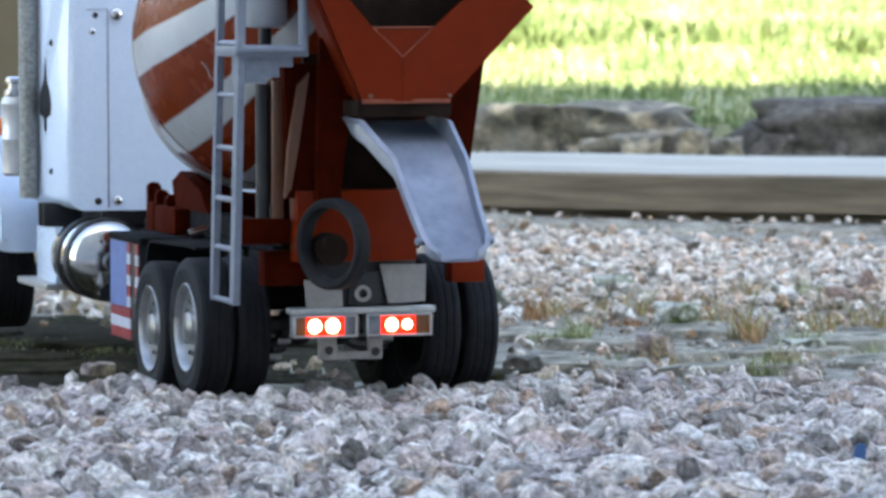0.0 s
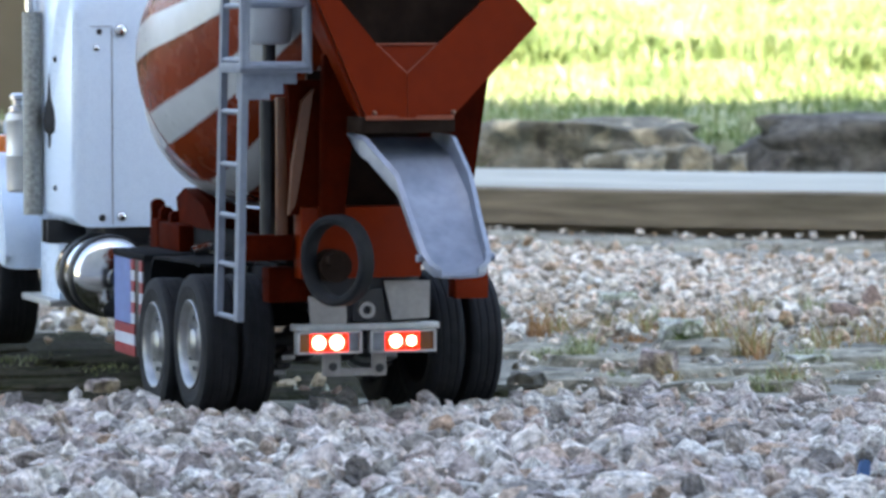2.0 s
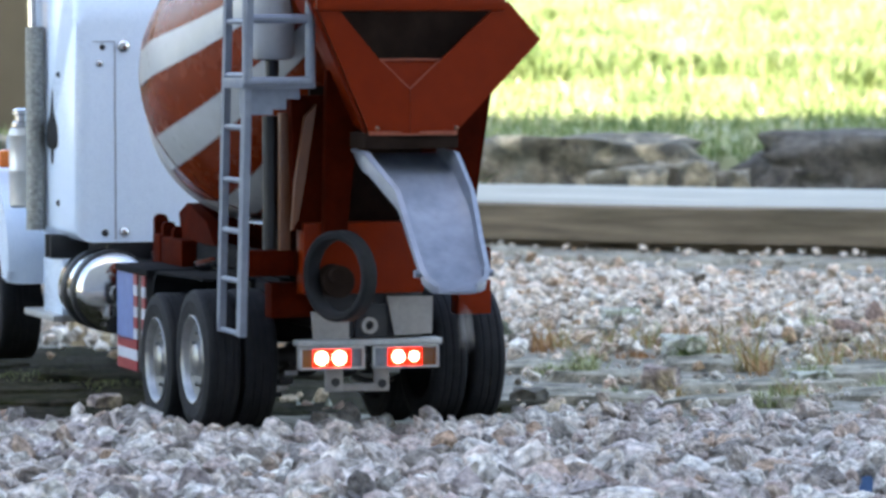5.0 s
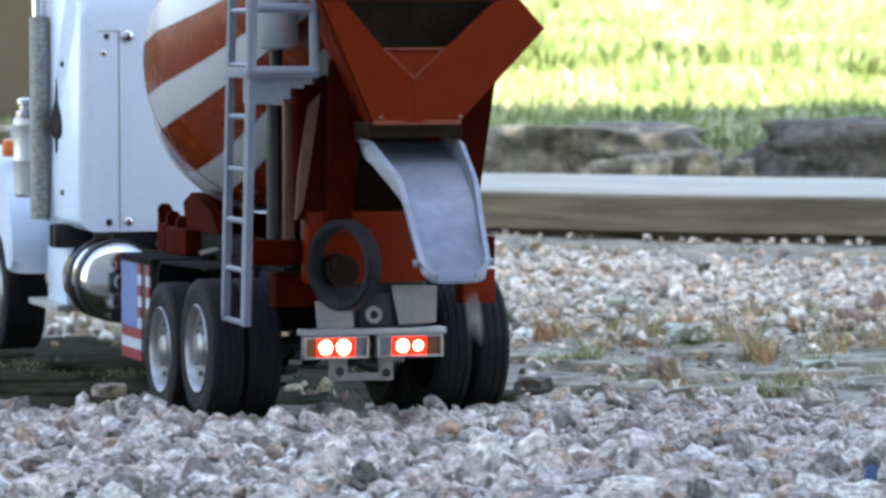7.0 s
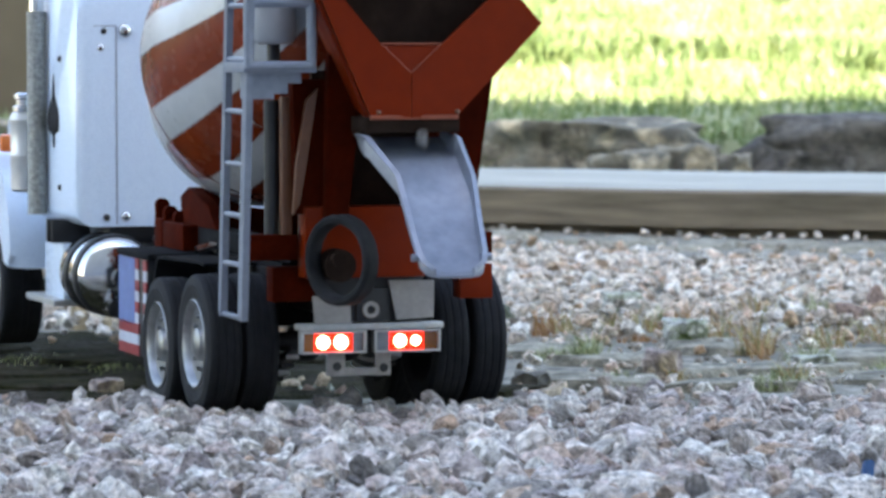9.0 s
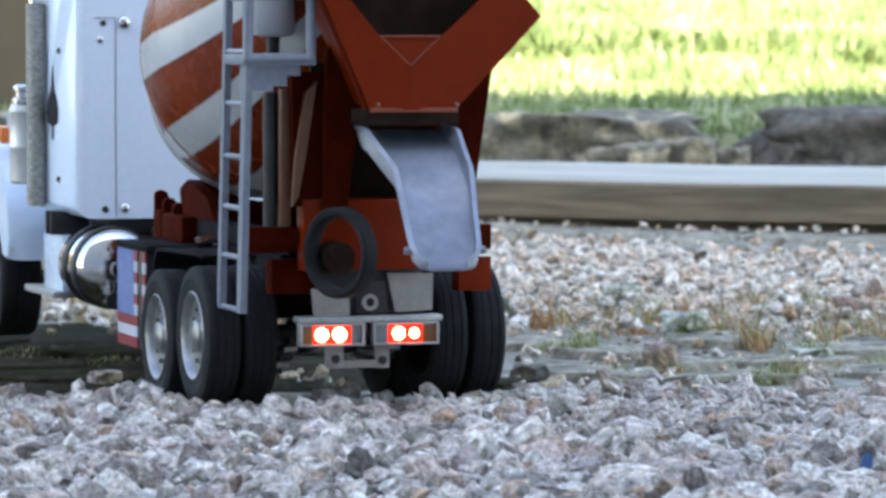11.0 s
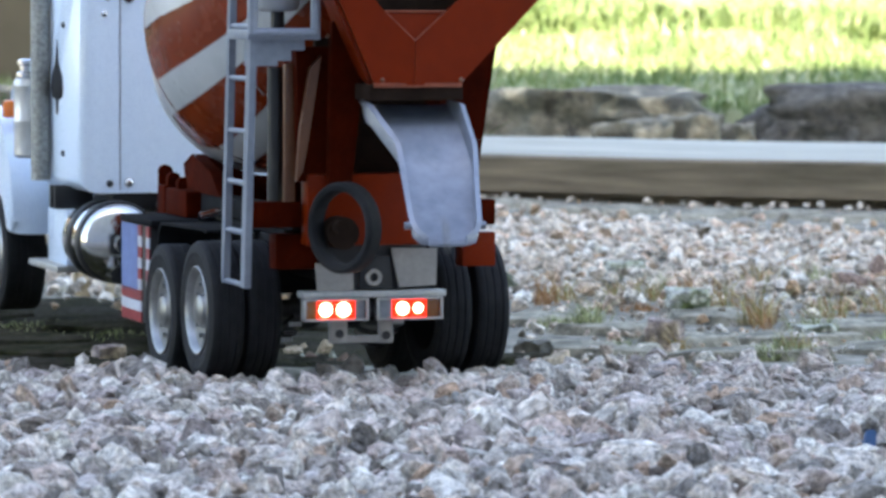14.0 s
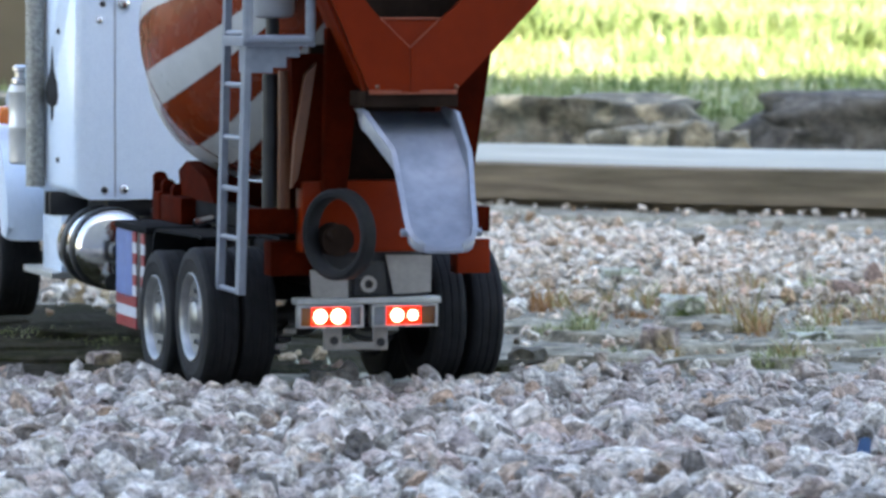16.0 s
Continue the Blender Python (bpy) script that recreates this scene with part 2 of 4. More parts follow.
def prism(bm, outline, axis, lo, hi):
    """An outline in the two other axes, pulled from lo to hi along axis ('x' or 'y')."""
    def place(u, v, w):
        return (w, u, v) if axis == "x" else (u, w, v)
    a = [bm.verts.new(place(u, v, lo)) for u, v in outline]
    b = [bm.verts.new(place(u, v, hi)) for u, v in outline]
    bm.faces.new(a), bm.faces.new(b)
    for i in range(len(a)):
        j = (i + 1) % len(a)
        bm.faces.new((a[i], a[j], b[j], b[i]))


def finish(bm, name, mat, smooth=40):
    bmesh.ops.recalc_face_normals(bm, faces=bm.faces)
    me = bpy.data.meshes.new(name)
    if smooth:
        for f in bm.faces:
            f.smooth = True
        for e in bm.edges:
            e.smooth = len(e.link_faces) == 2 and e.calc_face_angle(3) < radians(smooth)
    bm.to_mesh(me)
    bm.free()
    me.materials.append(mat)
    return me


def part(name, bm, mat, parent=None, label="", smooth=40):
    ob = new(name, finish(bm, name, mat, smooth))
    ob.parent = parent
    return tagged(ob, label)


def shared(name, me, parent, m):
    ob = new(name, me)
    ob.parent = parent
    ob.matrix_basis = m
    return ob


def mesh():
    return bmesh.new()


ALONG_X = Matrix.Rotation(radians(90), 4, "Y")
ALONG_Y = Matrix.Rotation(radians(-90), 4, "X")

# ---- the model truck: origin on the ground under its rear axle, y towards its cab ----
truck = tagged(new("mixer_truck"), "white model concrete mixer truck with an orange-and-white striped drum on gravel", "model truck")
truck.matrix_basis = pose(-0.0621, 2.53, 0, 0, 0, 17.5)
R = 0.0415


def tyre_mesh(width):
    """A square-shouldered tyre with shallow grooves and a lettering ridge on its wall."""
    bm = mesh()
    h, d = width / 2, .0005
    prof = [(-h + .0012, .0265), (-h + .0004, .0285), (-h, .0320), (-h, .0335), (-h - .0003, .0340), (-h - .0003, .0352), (-h, .0358), (-h + .0002, .0385), (-h + .0008, .0402), (-h + .0024, R - .0002), (-h + .0034, R)]
    for c in (-.0048, 0.0, .0048):
        prof += [(c - .0007, R), (c - .0004, R - d), (c + .0004, R - d), (c + .0007, R)]
    prof += [(-a, r) for a, r in reversed(prof[:11])]
    lathe(bm, prof, ALONG_X, 56, closed=True)
    return finish(bm, "tyre", RUBBER, 35)


def rim_mesh(deep, lip):
    bm = mesh()
    lathe(bm, [(-.008, .0266), (lip - .0004, .0266), (lip, .0260), (lip - .0006, .0248), (lip - .0012 - deep, .0228), (lip - .0016 - deep, .0190), (lip - .0030 - deep, .0130), (lip - .0030 - deep, .0105), (lip + .0010 - deep, .0092), (lip + .0026 - deep, .0060), (lip + .0030 - deep, .0)], ALONG_X, 44)
    for i in range(10):
        a = 2 * math.pi * i / 10
        c = Vector((lip - .0026 - deep, .0160 * math.cos(a), .0160 * math.sin(a)))
        rod(bm, c, c + Vector((.0024, 0, 0)), .0013, n=8)
    return finish(bm, "rim", SILVER, 35)


TYRE_FRONT = tyre_mesh(.030)
TYRE, RIM_REAR, RIM_FRONT = tyre_mesh(.0205), rim_mesh(.0030, .0104), rim_mesh(-.002, .0150)
# the tandem rocks on the stones: the rear axle stands a little higher than the one before it
DUALS = (-.0838, -.0612, .0562, .0800)
for y, z, spots, rim in ((0.0, .0425, DUALS, RIM_REAR), (.092, .0352, DUALS, RIM_REAR), (.585, R, (-.083, .083), RIM_FRONT)):
    for x in spots:
        wheel = new("wheel")
        wheel.parent = truck
        wheel.matrix_basis = pose(x, y, z, 0, 0, 180 if x < 0 else 0)
        shared("tyre", TYRE if y < .2 else TYRE_FRONT, wheel, Matrix())
        if abs(x) > .07:
            shared("rim", rim, wheel, Matrix())
    bm = mesh()
    rod(bm, (-.07, y, z), (.07, y, z), .006)
    bmesh.ops.create_uvsphere(bm, u_segments=16, v_segments=10, radius=.013, matrix=Matrix.Translation((0, y, z)))
    part("axle", bm, BLACK, truck)

# chassis rails and rear cross members
for x in (-.026, .026):
    bm = mesh()
    box(bm, x - .004, x + .004, -.058, .66, .062, .088, .001)
    part("chassis_rail", bm, BLACK, truck)
for y0, y1 in ((-.064, -.052), (.17, .185)):
    bm = mesh()
    box(bm, -.03, .03, y0, y1, .058, .088, .001)
    part("cross_member", bm, BLACK, truck)


# cab: sleeper, door section, bonnet
cab = new("cab")
cab.parent = truck
bm = mesh()
roof = [(.397 - .037 * math.cos(a), .243 + .037 * math.sin(a)) for a in np.linspace(0, math.pi / 2, 8)]
prism(bm, [(.36, .095)] + roof + [(.50, .28), (.50, .095)], "x", -.0835, .0835)
bmesh.ops.bevel(bm, geom=[e for e in bm.edges if abs(e.verts[0].co.x) > .08 and abs(e.verts[0].co.x - e.verts[1].co.x) < .001], offset=.011, segments=5, affect="EDGES", profile=0.5)
sleeper = part("sleeper", bm, WHITE, cab, "white sleeper box with rounded corners")
bm = mesh()
box(bm, -.070, .070, .498, .60, .10, .225, .010)
part("door_section", bm, WHITE, cab)
bm = mesh()
box(bm, -.052, .052, .598, .76, .085, .165, .010)
part("bonnet", bm, WHITE, cab)
bm = mesh()
box(bm, -.0635, .0635, .599, .6025, .172, .216, .002)
part("windscreen", bm, BLACK, cab)
bm = mesh()
box(bm, -.048, .048, .7585, .766, .08, .16, .003)
part("grille", bm, CHROME, cab)
for x0, x1, z0, z1 in ((-.0570, -.0564, .097, .2310), (-.0720, -.0572, .2308, .2313), (.0564, .0570, .097, .2310)):
    bm = mesh()
    box(bm, x0, x1, .3596, .361, z0, z1)
    part("panel_seam", bm, GREY, cab)
for x, z, r, m in ((-.0506, .228, .0046, CHROME), (-.0506, .102, .0034, CHROME), (-.0652, .2275, .0020, BLACK), (-.0674, .2165, .0024, CHROME), (-.0640, .1015, .0024, BLACK), (.0506, .228, .0046, CHROME), (.0506, .102, .0034, CHROME)):
    bm = mesh()
    bmesh.ops.create_uvsphere(bm, u_segments=14, v_segments=8, radius=r, matrix=Matrix.Translation((x, .3598, z)) @ Matrix.Diagonal((1, .7, 1, 1)))
    part("rivet", bm, m, cab)
for y, z in ((.414, .2085), (.416, .120)):
    bm = mesh()
    bmesh.ops.create_uvsphere(bm, u_segments=12, v_segments=8, radius=.0022, matrix=Matrix.Translation((-.0836, y, z)))
    part("rivet", bm, BLACK, cab)
bm = mesh()
lathe(bm, [(0, .0005), (.012, .002), (.026, .0035), (.040, .0105), (.052, .0125), (.062, .011), (.066, .003), (.078, .0025), (.082, .0004)], Matrix.Translation((-.0838, .436, .1985)) @ Matrix.Rotation(math.pi, 4, "X") @ Matrix.Diagonal((.16, 1.5, .64, 1)), 20)
part("side_emblem", bm, RUBBER, cab, "dark spindle-shaped side ornament")
bm = mesh()
box(bm, -.060, .060, .37, .50, .083, .0955, .002)
part("cab_floor", bm, BLACK, cab)

# front fender with a wheel arch
def fender(x0, x1):
    """A thick round-backed wheel cover with rolled side edges."""
    bm = mesh()
    top = [(.600 + .084 * math.cos(a), .060 + .088 * math.sin(a)) for a in np.linspace(math.radians(181), math.radians(8), 30)]
    arch = [(.585 + .049 * math.cos(a), .0415 + .049 * math.sin(a)) for a in np.linspace(math.radians(25), math.radians(155), 14)]
    prism(bm, top + arch, "x", x0, x1)
    rim = [e for e in bm.edges if abs(e.verts[0].co.x - e.verts[1].co.x) < 1e-6 and all((v.co.y - .600) ** 2 / .084 ** 2 + (v.co.z - .060) ** 2 / .088 ** 2 > .97 for v in e.verts)]
    bmesh.ops.bevel(bm, geom=rim, offset=.012, segments=5, affect="EDGES", profile=0.5)
    return bm


for x0, x1 in ((-.0985, -.055), (.055, .0985)):
    part("front_fender", fender(x0, x1), WHITE, cab, "white rounded front fender", 50)

# exhaust stacks, air cleaner, marker lamp
for sx in (-1, 1):
    stack = new("exhaust_stack")
    stack.parent = truck
    bm = mesh()
    rod(bm, (sx * .0908, .458, .10), (sx * .0908, .458, .241), .0068, n=24)
    part("heat_shield", bm, MESH, stack, "perforated grey exhaust heat shield")
    bm = mesh()
    rod(bm, (sx * .0908, .458, .241), (sx * .0908, .462, .30), .0052, n=20)
    part("exhaust_pipe", bm, CHROME, stack)
    cleaner = new("air_cleaner")
    cleaner.parent = truck
    bm = mesh()
    lathe(bm, [(.114, .003), (.114, .0075), (.116, .0096), (.138, .0096), (.139, .0101), (.141, .0101), (.142, .0096), (.163, .0096), (.164, .0102), (.166, .0102), (.167, .0096), (.170, .0086)], Matrix.Translation((sx * .0920, .497, 0)), 28)
    part("canister", bm, SATIN, cleaner)
    bm = mesh()
    lathe(bm, [(.170, .0072), (.171, .0084), (.174, .0084), (.175, .0058), (.179, .0058), (.180, .0074), (.1825, .0074), (.184, .0045)], Matrix.Translation((sx * .0920, .497, 0)), 28)
    part("cap", bm, CHROME, cleaner)
    bm = mesh()
    box(bm, sx * .093 - .0055, sx * .093 + .0055, .546, .557, .1405, .1535, .003)
    part("marker_lamp", bm, ORANGE, truck, "orange marker lamp")
    # steps and tanks
    step = new("side_step")
    step.parent = truck
    bm = mesh()
    x0, x1 = sorted((sx * .060, sx * .0845))
    box(bm, x0, x1, .405, .465, .043, .082, .002)
    part("step_box", bm, WHITE, step)
    bm = mesh()
    x0, x1 = sorted((sx * .060, sx * .091))
    box(bm, x0, x1, .405, .50, .0385, .043, .001)
    part("tread_plate", bm, ALU, step)
    bm = mesh()
    for y in (.41, .425):
        box(bm, x0, x1 - .004, y, y + .004, .082, .098, .0005)
    part("bracket", bm, BLACK, step)
    tank = new("fuel_tank")
    tank.parent = truck
    c = Matrix.Translation((sx * .062, .330, .0625)) @ ALONG_Y
    bm = mesh()
    lathe(bm, [(0, .0), (.0007, .008), (.0022, .0150), (.0045, .0205), (.0075, .0243), (.0105, .0262), (.070, .0262), (.073, .022), (.073, 0)], c, 44)
    part("shell", bm, CHROME, tank, "polished chrome fuel tank")
    for a in (.0135, .0430):
        bm = mesh()
        lathe(bm, [(a, .0262), (a, .0276), (a + .001, .0281), (a + .0095, .0281), (a + .0105, .0276), (a + .0105, .0262)], c, 44, closed=True)
        part("strap", bm, BLACK, tank)
    bm = mesh()
    rod(bm, (sx * .062, .331, .0625), (sx * .062, .322, .0625), .006)
    rod(bm, (sx * .052, .333, .045), (sx * .052, .30, .045), .005)
    rod(bm, (sx * .068, .334, .042), (sx * .068, .315, .042), .006)
    part("fitting", bm, CHROME, tank)

# battery box with a striped sticker
bbox = new("battery_box")
bbox.parent = truck
bm = mesh()
box(bm, -.084, -.036, .158, .236, .021, .0835, .0015)
part("casing", bm, BLACK, bbox)
bm = mesh()
box(bm, -.0855, -.034, .150, .238, .0835, .0880, .0015)
part("lid", bm, MATT, bbox)
bm = mesh()
box(bm, -.0848, -.0838, .190, .235, .040, .083)
part("blue_field", bm, FLAG_BLUE, bbox, "blue field of a striped sticker")
for k in range(9):
    m = FLAG_RED if k % 2 == 0 else FLAG_WHITE
    z = .0212 + k * .0069
    bm = mesh()
    box(bm, -.0848, -.0838, .1800, .1895 if k > 2 else .235, z, z + .0067)
    part("sticker_stripe", bm, m, bbox)
    bm = mesh()
    box(bm, -.0848, -.0838, .1585, .1670, z, z + .0067)
    part("sticker_stripe", bm, m, bbox)
bm = mesh()
rod(bm, (-.081, .166, .021), (-.081, .166, .011), .0025)
part("drain_plug", bm, ALU, bbox)

# red sub-frame under the drum
sub = new("drum_subframe")
sub.parent = truck
for sx in (-1, 1):
    bm = mesh()
    # Rail of the red frame blackened: darkness under the drum is its colour.
    box(bm, sx * .040 - .008, sx * .040 + .008, -.05, .285, .092, .104, .0015)
    part("side_rail", bm, MATT, sub)
    bm = mesh()
    box(bm, sx * .050 - .007, sx * .050 + .007, .232, .252, .086, .106, .0015)
    box(bm, sx * .050 - .008, sx * .050 + .008, .17, .225, .088, .105, .0015)
    for y, top in ((.258, .114), (.236, .110), (.209, .108)):
        box(bm, sx * .050 - .0045, sx * .050 + .0045, y - .003, y + .003, .092, top, .001)
        rod(bm, (sx * .050, y - .003, top), (sx * .050, y + .003, top), .0045, n=14)
        rod(bm, (sx * .050, y - .0045, top), (sx * .050, y + .0045, top), .0018, n=10)
    part("front_bracket", bm, RED_SHADED, sub)
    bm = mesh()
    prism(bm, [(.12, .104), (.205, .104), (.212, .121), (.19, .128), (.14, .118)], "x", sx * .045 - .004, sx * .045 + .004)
    part("cradle", bm, RED_SHADED, sub)
for x0, x1 in ((-.0830, -.049), (.046, .0805)):
    bm = mesh()
    crown = [(.1440, .024), (.1440, .072)] + [(.1300 + .0140 * math.cos(a), .0740 + .0140 * math.sin(a)) for a in np.linspace(0, math.pi / 2, 7)] + [(.030, .0900), (.018, .0890)]
    under = [(u - (.0018 if v < .087 else 0), v - (.0018 if v >= .0740 else 0)) for u, v in crown]
    prism(bm, crown + list(reversed(under)), "x", x0, x1)
    part("mudguard", bm, MATT, sub, "black mudguard over the rear wheels")
# Plate added below the drum to keep ground bounce off its lower half.
bm = mesh()
box(bm, -.047, .044, -.028, .300, .0885, .0912, .0008)
part("deck_plate", bm, MATT, sub)
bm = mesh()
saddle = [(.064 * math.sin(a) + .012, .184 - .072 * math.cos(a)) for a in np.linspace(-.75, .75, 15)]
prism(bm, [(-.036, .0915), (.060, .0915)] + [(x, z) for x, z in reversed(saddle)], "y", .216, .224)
part("drum_saddle", bm, RED_SHADED, sub)
bm = mesh()
rod(bm, (-.060, .125, .090), (-.040, .125, .095), .004)
part("valve", bm, CHROME, sub)

# drum: turns about its tilted axis
DRUM_AT, DRUM_TILT = (0.0, 0.109, 0.218), 20.0


def drum_pose(turns):
    return pose(*DRUM_AT, 90 - DRUM_TILT, 0, 0) @ Matrix.Rotation(radians(turns), 4, "Z")


PROFILE = [(-.118, .028), (-.116, .052), (-.099, .0700), (-.046, .0880), (-.041, .0898), (-.036, .0911), (.000, .0911), (.006, .0902), (.190, .0465), (.196, .0450), (.196, .038)]
bm = mesh()
lathe(bm, PROFILE[:-1] + [(.200, .0465), (.200, .038), (.16, .038)], Matrix(), 72)
drum = part("drum", bm, DRUM_RED, truck, "orange-red drum with white spiral stripes", 30)
drum.matrix_basis = drum_pose(0)


def stripe_mesh():
    bm = mesh()
    n, k = 26, 7
    grid = []
    for i in range(n + 1):
        a = -.095 + .281 * i / n
        r = float(np.interp(a, [p[0] for p in PROFILE], [p[1] for p in PROFILE])) + .0005
        mid = TWIST * (a + .055)
        row = []
        for j in range(k + 1):
            th = radians(mid + (j / k - .5) * 14.5)
            row.append(bm.verts.new((r * math.cos(th), r * math.sin(th), a)))
        grid.append(row)
    for i in range(n):
        for j in range(k):
            bm.faces.new((grid[i][j], grid[i][j + 1], grid[i + 1][j + 1], grid[i + 1][j]))
    return finish(bm, "stripe", STRIPE, 60)


TWIST = 85.0
STRIPE_ME = stripe_mesh()
for k in range(10):
    shared("stripe", STRIPE_ME, drum, Matrix.Rotation(radians(36 * k), 4, "Z"))
bm = mesh()
scuff = []
for i in range(7):
    th, a = radians(169.5 + 10 * i / 6), .050 + .0015 * math.sin(i)
    r = float(np.interp(a, [p[0] for p in PROFILE], [p[1] for p in PROFILE])) + .0004
    scuff.append([bm.verts.new((r * math.cos(th), r * math.sin(th), a + d)) for d in (-.0012 + .0008 * (i % 2), .0010 - .0006 * (i % 3))])
for p, q in zip(scuff, scuff[1:]):
    bm.faces.new((p[0], p[1], q[1], q[0]))
part("scuff", bm, STRIPE, drum, "pale paint scuff", smooth=0)
bm = mesh()
lathe(bm, [(-.104, .0660), (-.104, .0708), (-.102, .0718), (-.099, .0718), (-.098, .0710), (-.098, .0690)], Matrix(), 72, closed=True)
part("ring", bm, STRIPE, drum)
bm = mesh()
for a in (0, math.pi):
    prism(bm, [(-.005 + .02 * math.cos(a), .165), (.005 + .02 * math.cos(a), .165), (.005 + .02 * math.cos(a), .2), (-.005 + .02 * math.cos(a), .2)], "y", -.03, .03)
part("mixing_blade", bm, GREY, drum)

# rear pedestal
ped = new("drum_pedestal")
ped.parent = truck
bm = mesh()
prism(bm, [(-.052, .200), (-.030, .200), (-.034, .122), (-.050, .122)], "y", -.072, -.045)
part("leg", bm, RED_SHADED, ped)
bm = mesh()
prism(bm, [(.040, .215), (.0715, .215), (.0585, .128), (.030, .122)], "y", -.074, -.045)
part("leg", bm, RED_SHADED, ped)
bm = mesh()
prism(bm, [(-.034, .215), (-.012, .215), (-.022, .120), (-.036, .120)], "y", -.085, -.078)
part("brace", bm, RED_SHADED, ped)
bm = mesh()
prism(bm, [(-.0450, .188), (-.0380, .195), (-.0450, .150), (-.0490, .128), (-.0530, .122), (-.0510, .150)], "y", -.0765, -.0725)
part("brace_plate", bm, TAN, ped)
bm = mesh()
box(bm, -.0565, -.0503, -.064, -.058, .108, .190, .0008)
part("post", bm, TAN, ped, "bare tan upright post")
bm = mesh()
rod(bm, (-.0585, -.05, .105), (-.0585, -.05, .188), .0048, n=18)
part("hose", bm, BLACK, ped, "black vertical hose")
bm = mesh()
box(bm, -.046, .0275, -.076, -.060, .0845, .1262, .0012)
part("rear_plate", bm, RED, ped)
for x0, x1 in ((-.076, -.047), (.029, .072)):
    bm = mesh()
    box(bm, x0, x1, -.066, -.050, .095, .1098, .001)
    part("cross_beam", bm, RED_SHADED, ped)
# Left hanger takes the shade-darkened copy, the right one the plain paint.
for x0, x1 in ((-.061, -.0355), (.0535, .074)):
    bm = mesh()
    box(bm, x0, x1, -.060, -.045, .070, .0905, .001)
    part("hanger", bm, RED_SHADED if x0 < 0 else RED, ped)
# Dark panel standing in for the unlit void beside the chute.
bm = mesh()
box(bm, -.030, .052, -.035, -.030, .120, .205)
part("back_panel", bm, SHADED_STEEL, ped)

# spare ring hung on the rear plate
spare = new("spare_tyre")
spare.parent = truck
spare.matrix_basis = pose(-.0318, -.1035, .0966, 0, 0, 0)
bm = mesh()
lathe(bm, [(-.0036, .0208), (-.0050, .0218), (-.0054, .0244), (-.0038, .0264), (.0038, .0264), (.0054, .0244), (.0050, .0218), (.0036, .0208)], Matrix.Rotation(radians(-61), 4, "Z") @ ALONG_Y, 44, closed=True)
part("rubber", bm, RUBBER, spare, "small black spare tyre")
bm = mesh()
rod(bm, (0, .029, 0), (0, .004, 0), .004)
rod(bm, (.003, .029, -.004), (.003, .012, -.004), .0095, n=24)
part("mount", bm, SHADED_STEEL, spare)

# rear bumper with lamps
bumper = new("rear_bumper")
bumper.parent = truck
bm = mesh()
box(bm, -.0478, .0400, -.0715, -.058, .0536, .0574, .0008)
part("bar", bm, ALU, bumper)
for x0, x1, order in ((-.0474, -.0080, 1), (-.0031, .0374, -1)):
    lamp = new("lamp_cluster")
    lamp.parent = truck
    z0, z1 = .0402, .0534
    bm = mesh()
    for a in ((x0, x1, z0, z0 + .0012), (x0, x1, z1 - .0012, z1), (x0, x0 + .0014, z0, z1), (x1 - .0014, x1, z0, z1)):
        box(bm, a[0], a[1], -.0735, -.066, a[2], a[3], .0003)
    box(bm, x0, x1, -.068, -.066, z0, z1)
    part("housing", bm, ALU, lamp)
    w = x1 - x0
    cuts = [(.03, .21, AMBER), (.21, .80, LAMP_RED), (.80, .97, CLEAR)] if order > 0 else [(.03, .24, AMBER), (.24, .76, LAMP_RED), (.76, .97, CLEAR)]
    for a, b, m in cuts:
        u0, u1 = (x0 + a * w, x0 + b * w) if order > 0 else (x1 - b * w, x1 - a * w)
        bm = mesh()
        box(bm, u0, u1, -.0712, -.068, z0 + .0012, z1 - .0012, .0004)
        part("lens", bm, m, lamp)
    for u, r in (((.345, .0044), (.62, .0046)) if order > 0 else ((.40, .0042), (.635, .0034))):
        bm = mesh()
        bmesh.ops.create_uvsphere(bm, u_segments=16, v_segments=10, radius=r, matrix=Matrix.Translation((x0 + u * w, -.0708, (z0 + z1) / 2)) @ Matrix.Diagonal((1, .35, 1, 1)))
        part("bulb", bm, BULB, lamp)
bm = mesh()
box(bm, -.0296, -.0190, -.066, -.062, .0266, .0399, .0006)
box(bm, .0000, .0090, -.066, -.062, .0262, .0395, .0006)
box(bm, -.0200, .0020, -.066, -.062, .0266, .0310, .0006)
part("tow_bracket", bm, BEIGE, bumper)
for x, z in ((-.0240, .0322), (.0045, .0308)):
    bm = mesh()
    rod(bm, (x, -.0668, z), (x, -.064, z), .0026)
    part("tow_eye", bm, BLACK, bumper)
for pts in (((-.0392, .0738), (-.0165, .0728), (-.0160, .0575), (-.0378, .0575)), ((.0068, .0822), (.0350, .0817), (.0345, .0600), (.0118, .0590))):
    bm = mesh()
    plate(bm, [(x, -.0668, z) for x, z in pts], .0018)
    part("mud_plate", bm, BEIGE, bumper)
bm = mesh()
lathe(bm, [(0, .0026), (0, .0049), (.003, .0049), (.003, .0026)], Matrix.Translation((-.0038, -.0695, .0652)) @ ALONG_Y, 26, closed=True)
part("hitch_ring", bm, BEIGE, bumper)
bm = mesh()
box(bm, -.012, .008, -.0665, -.062, .058, .078, .001)
part("hitch_plate", bm, BLACK, bumper)
# Dark filler added behind the bumper: closes the gap and blocks light.
bm = mesh()
box(bm, -.0500, .0450, .020, .030, .050, .0880, .001)
box(bm, -.0500, -.0300, -.052, .020, .0700, .0880, .001)
part("suspension_beam", bm, MATT, truck)
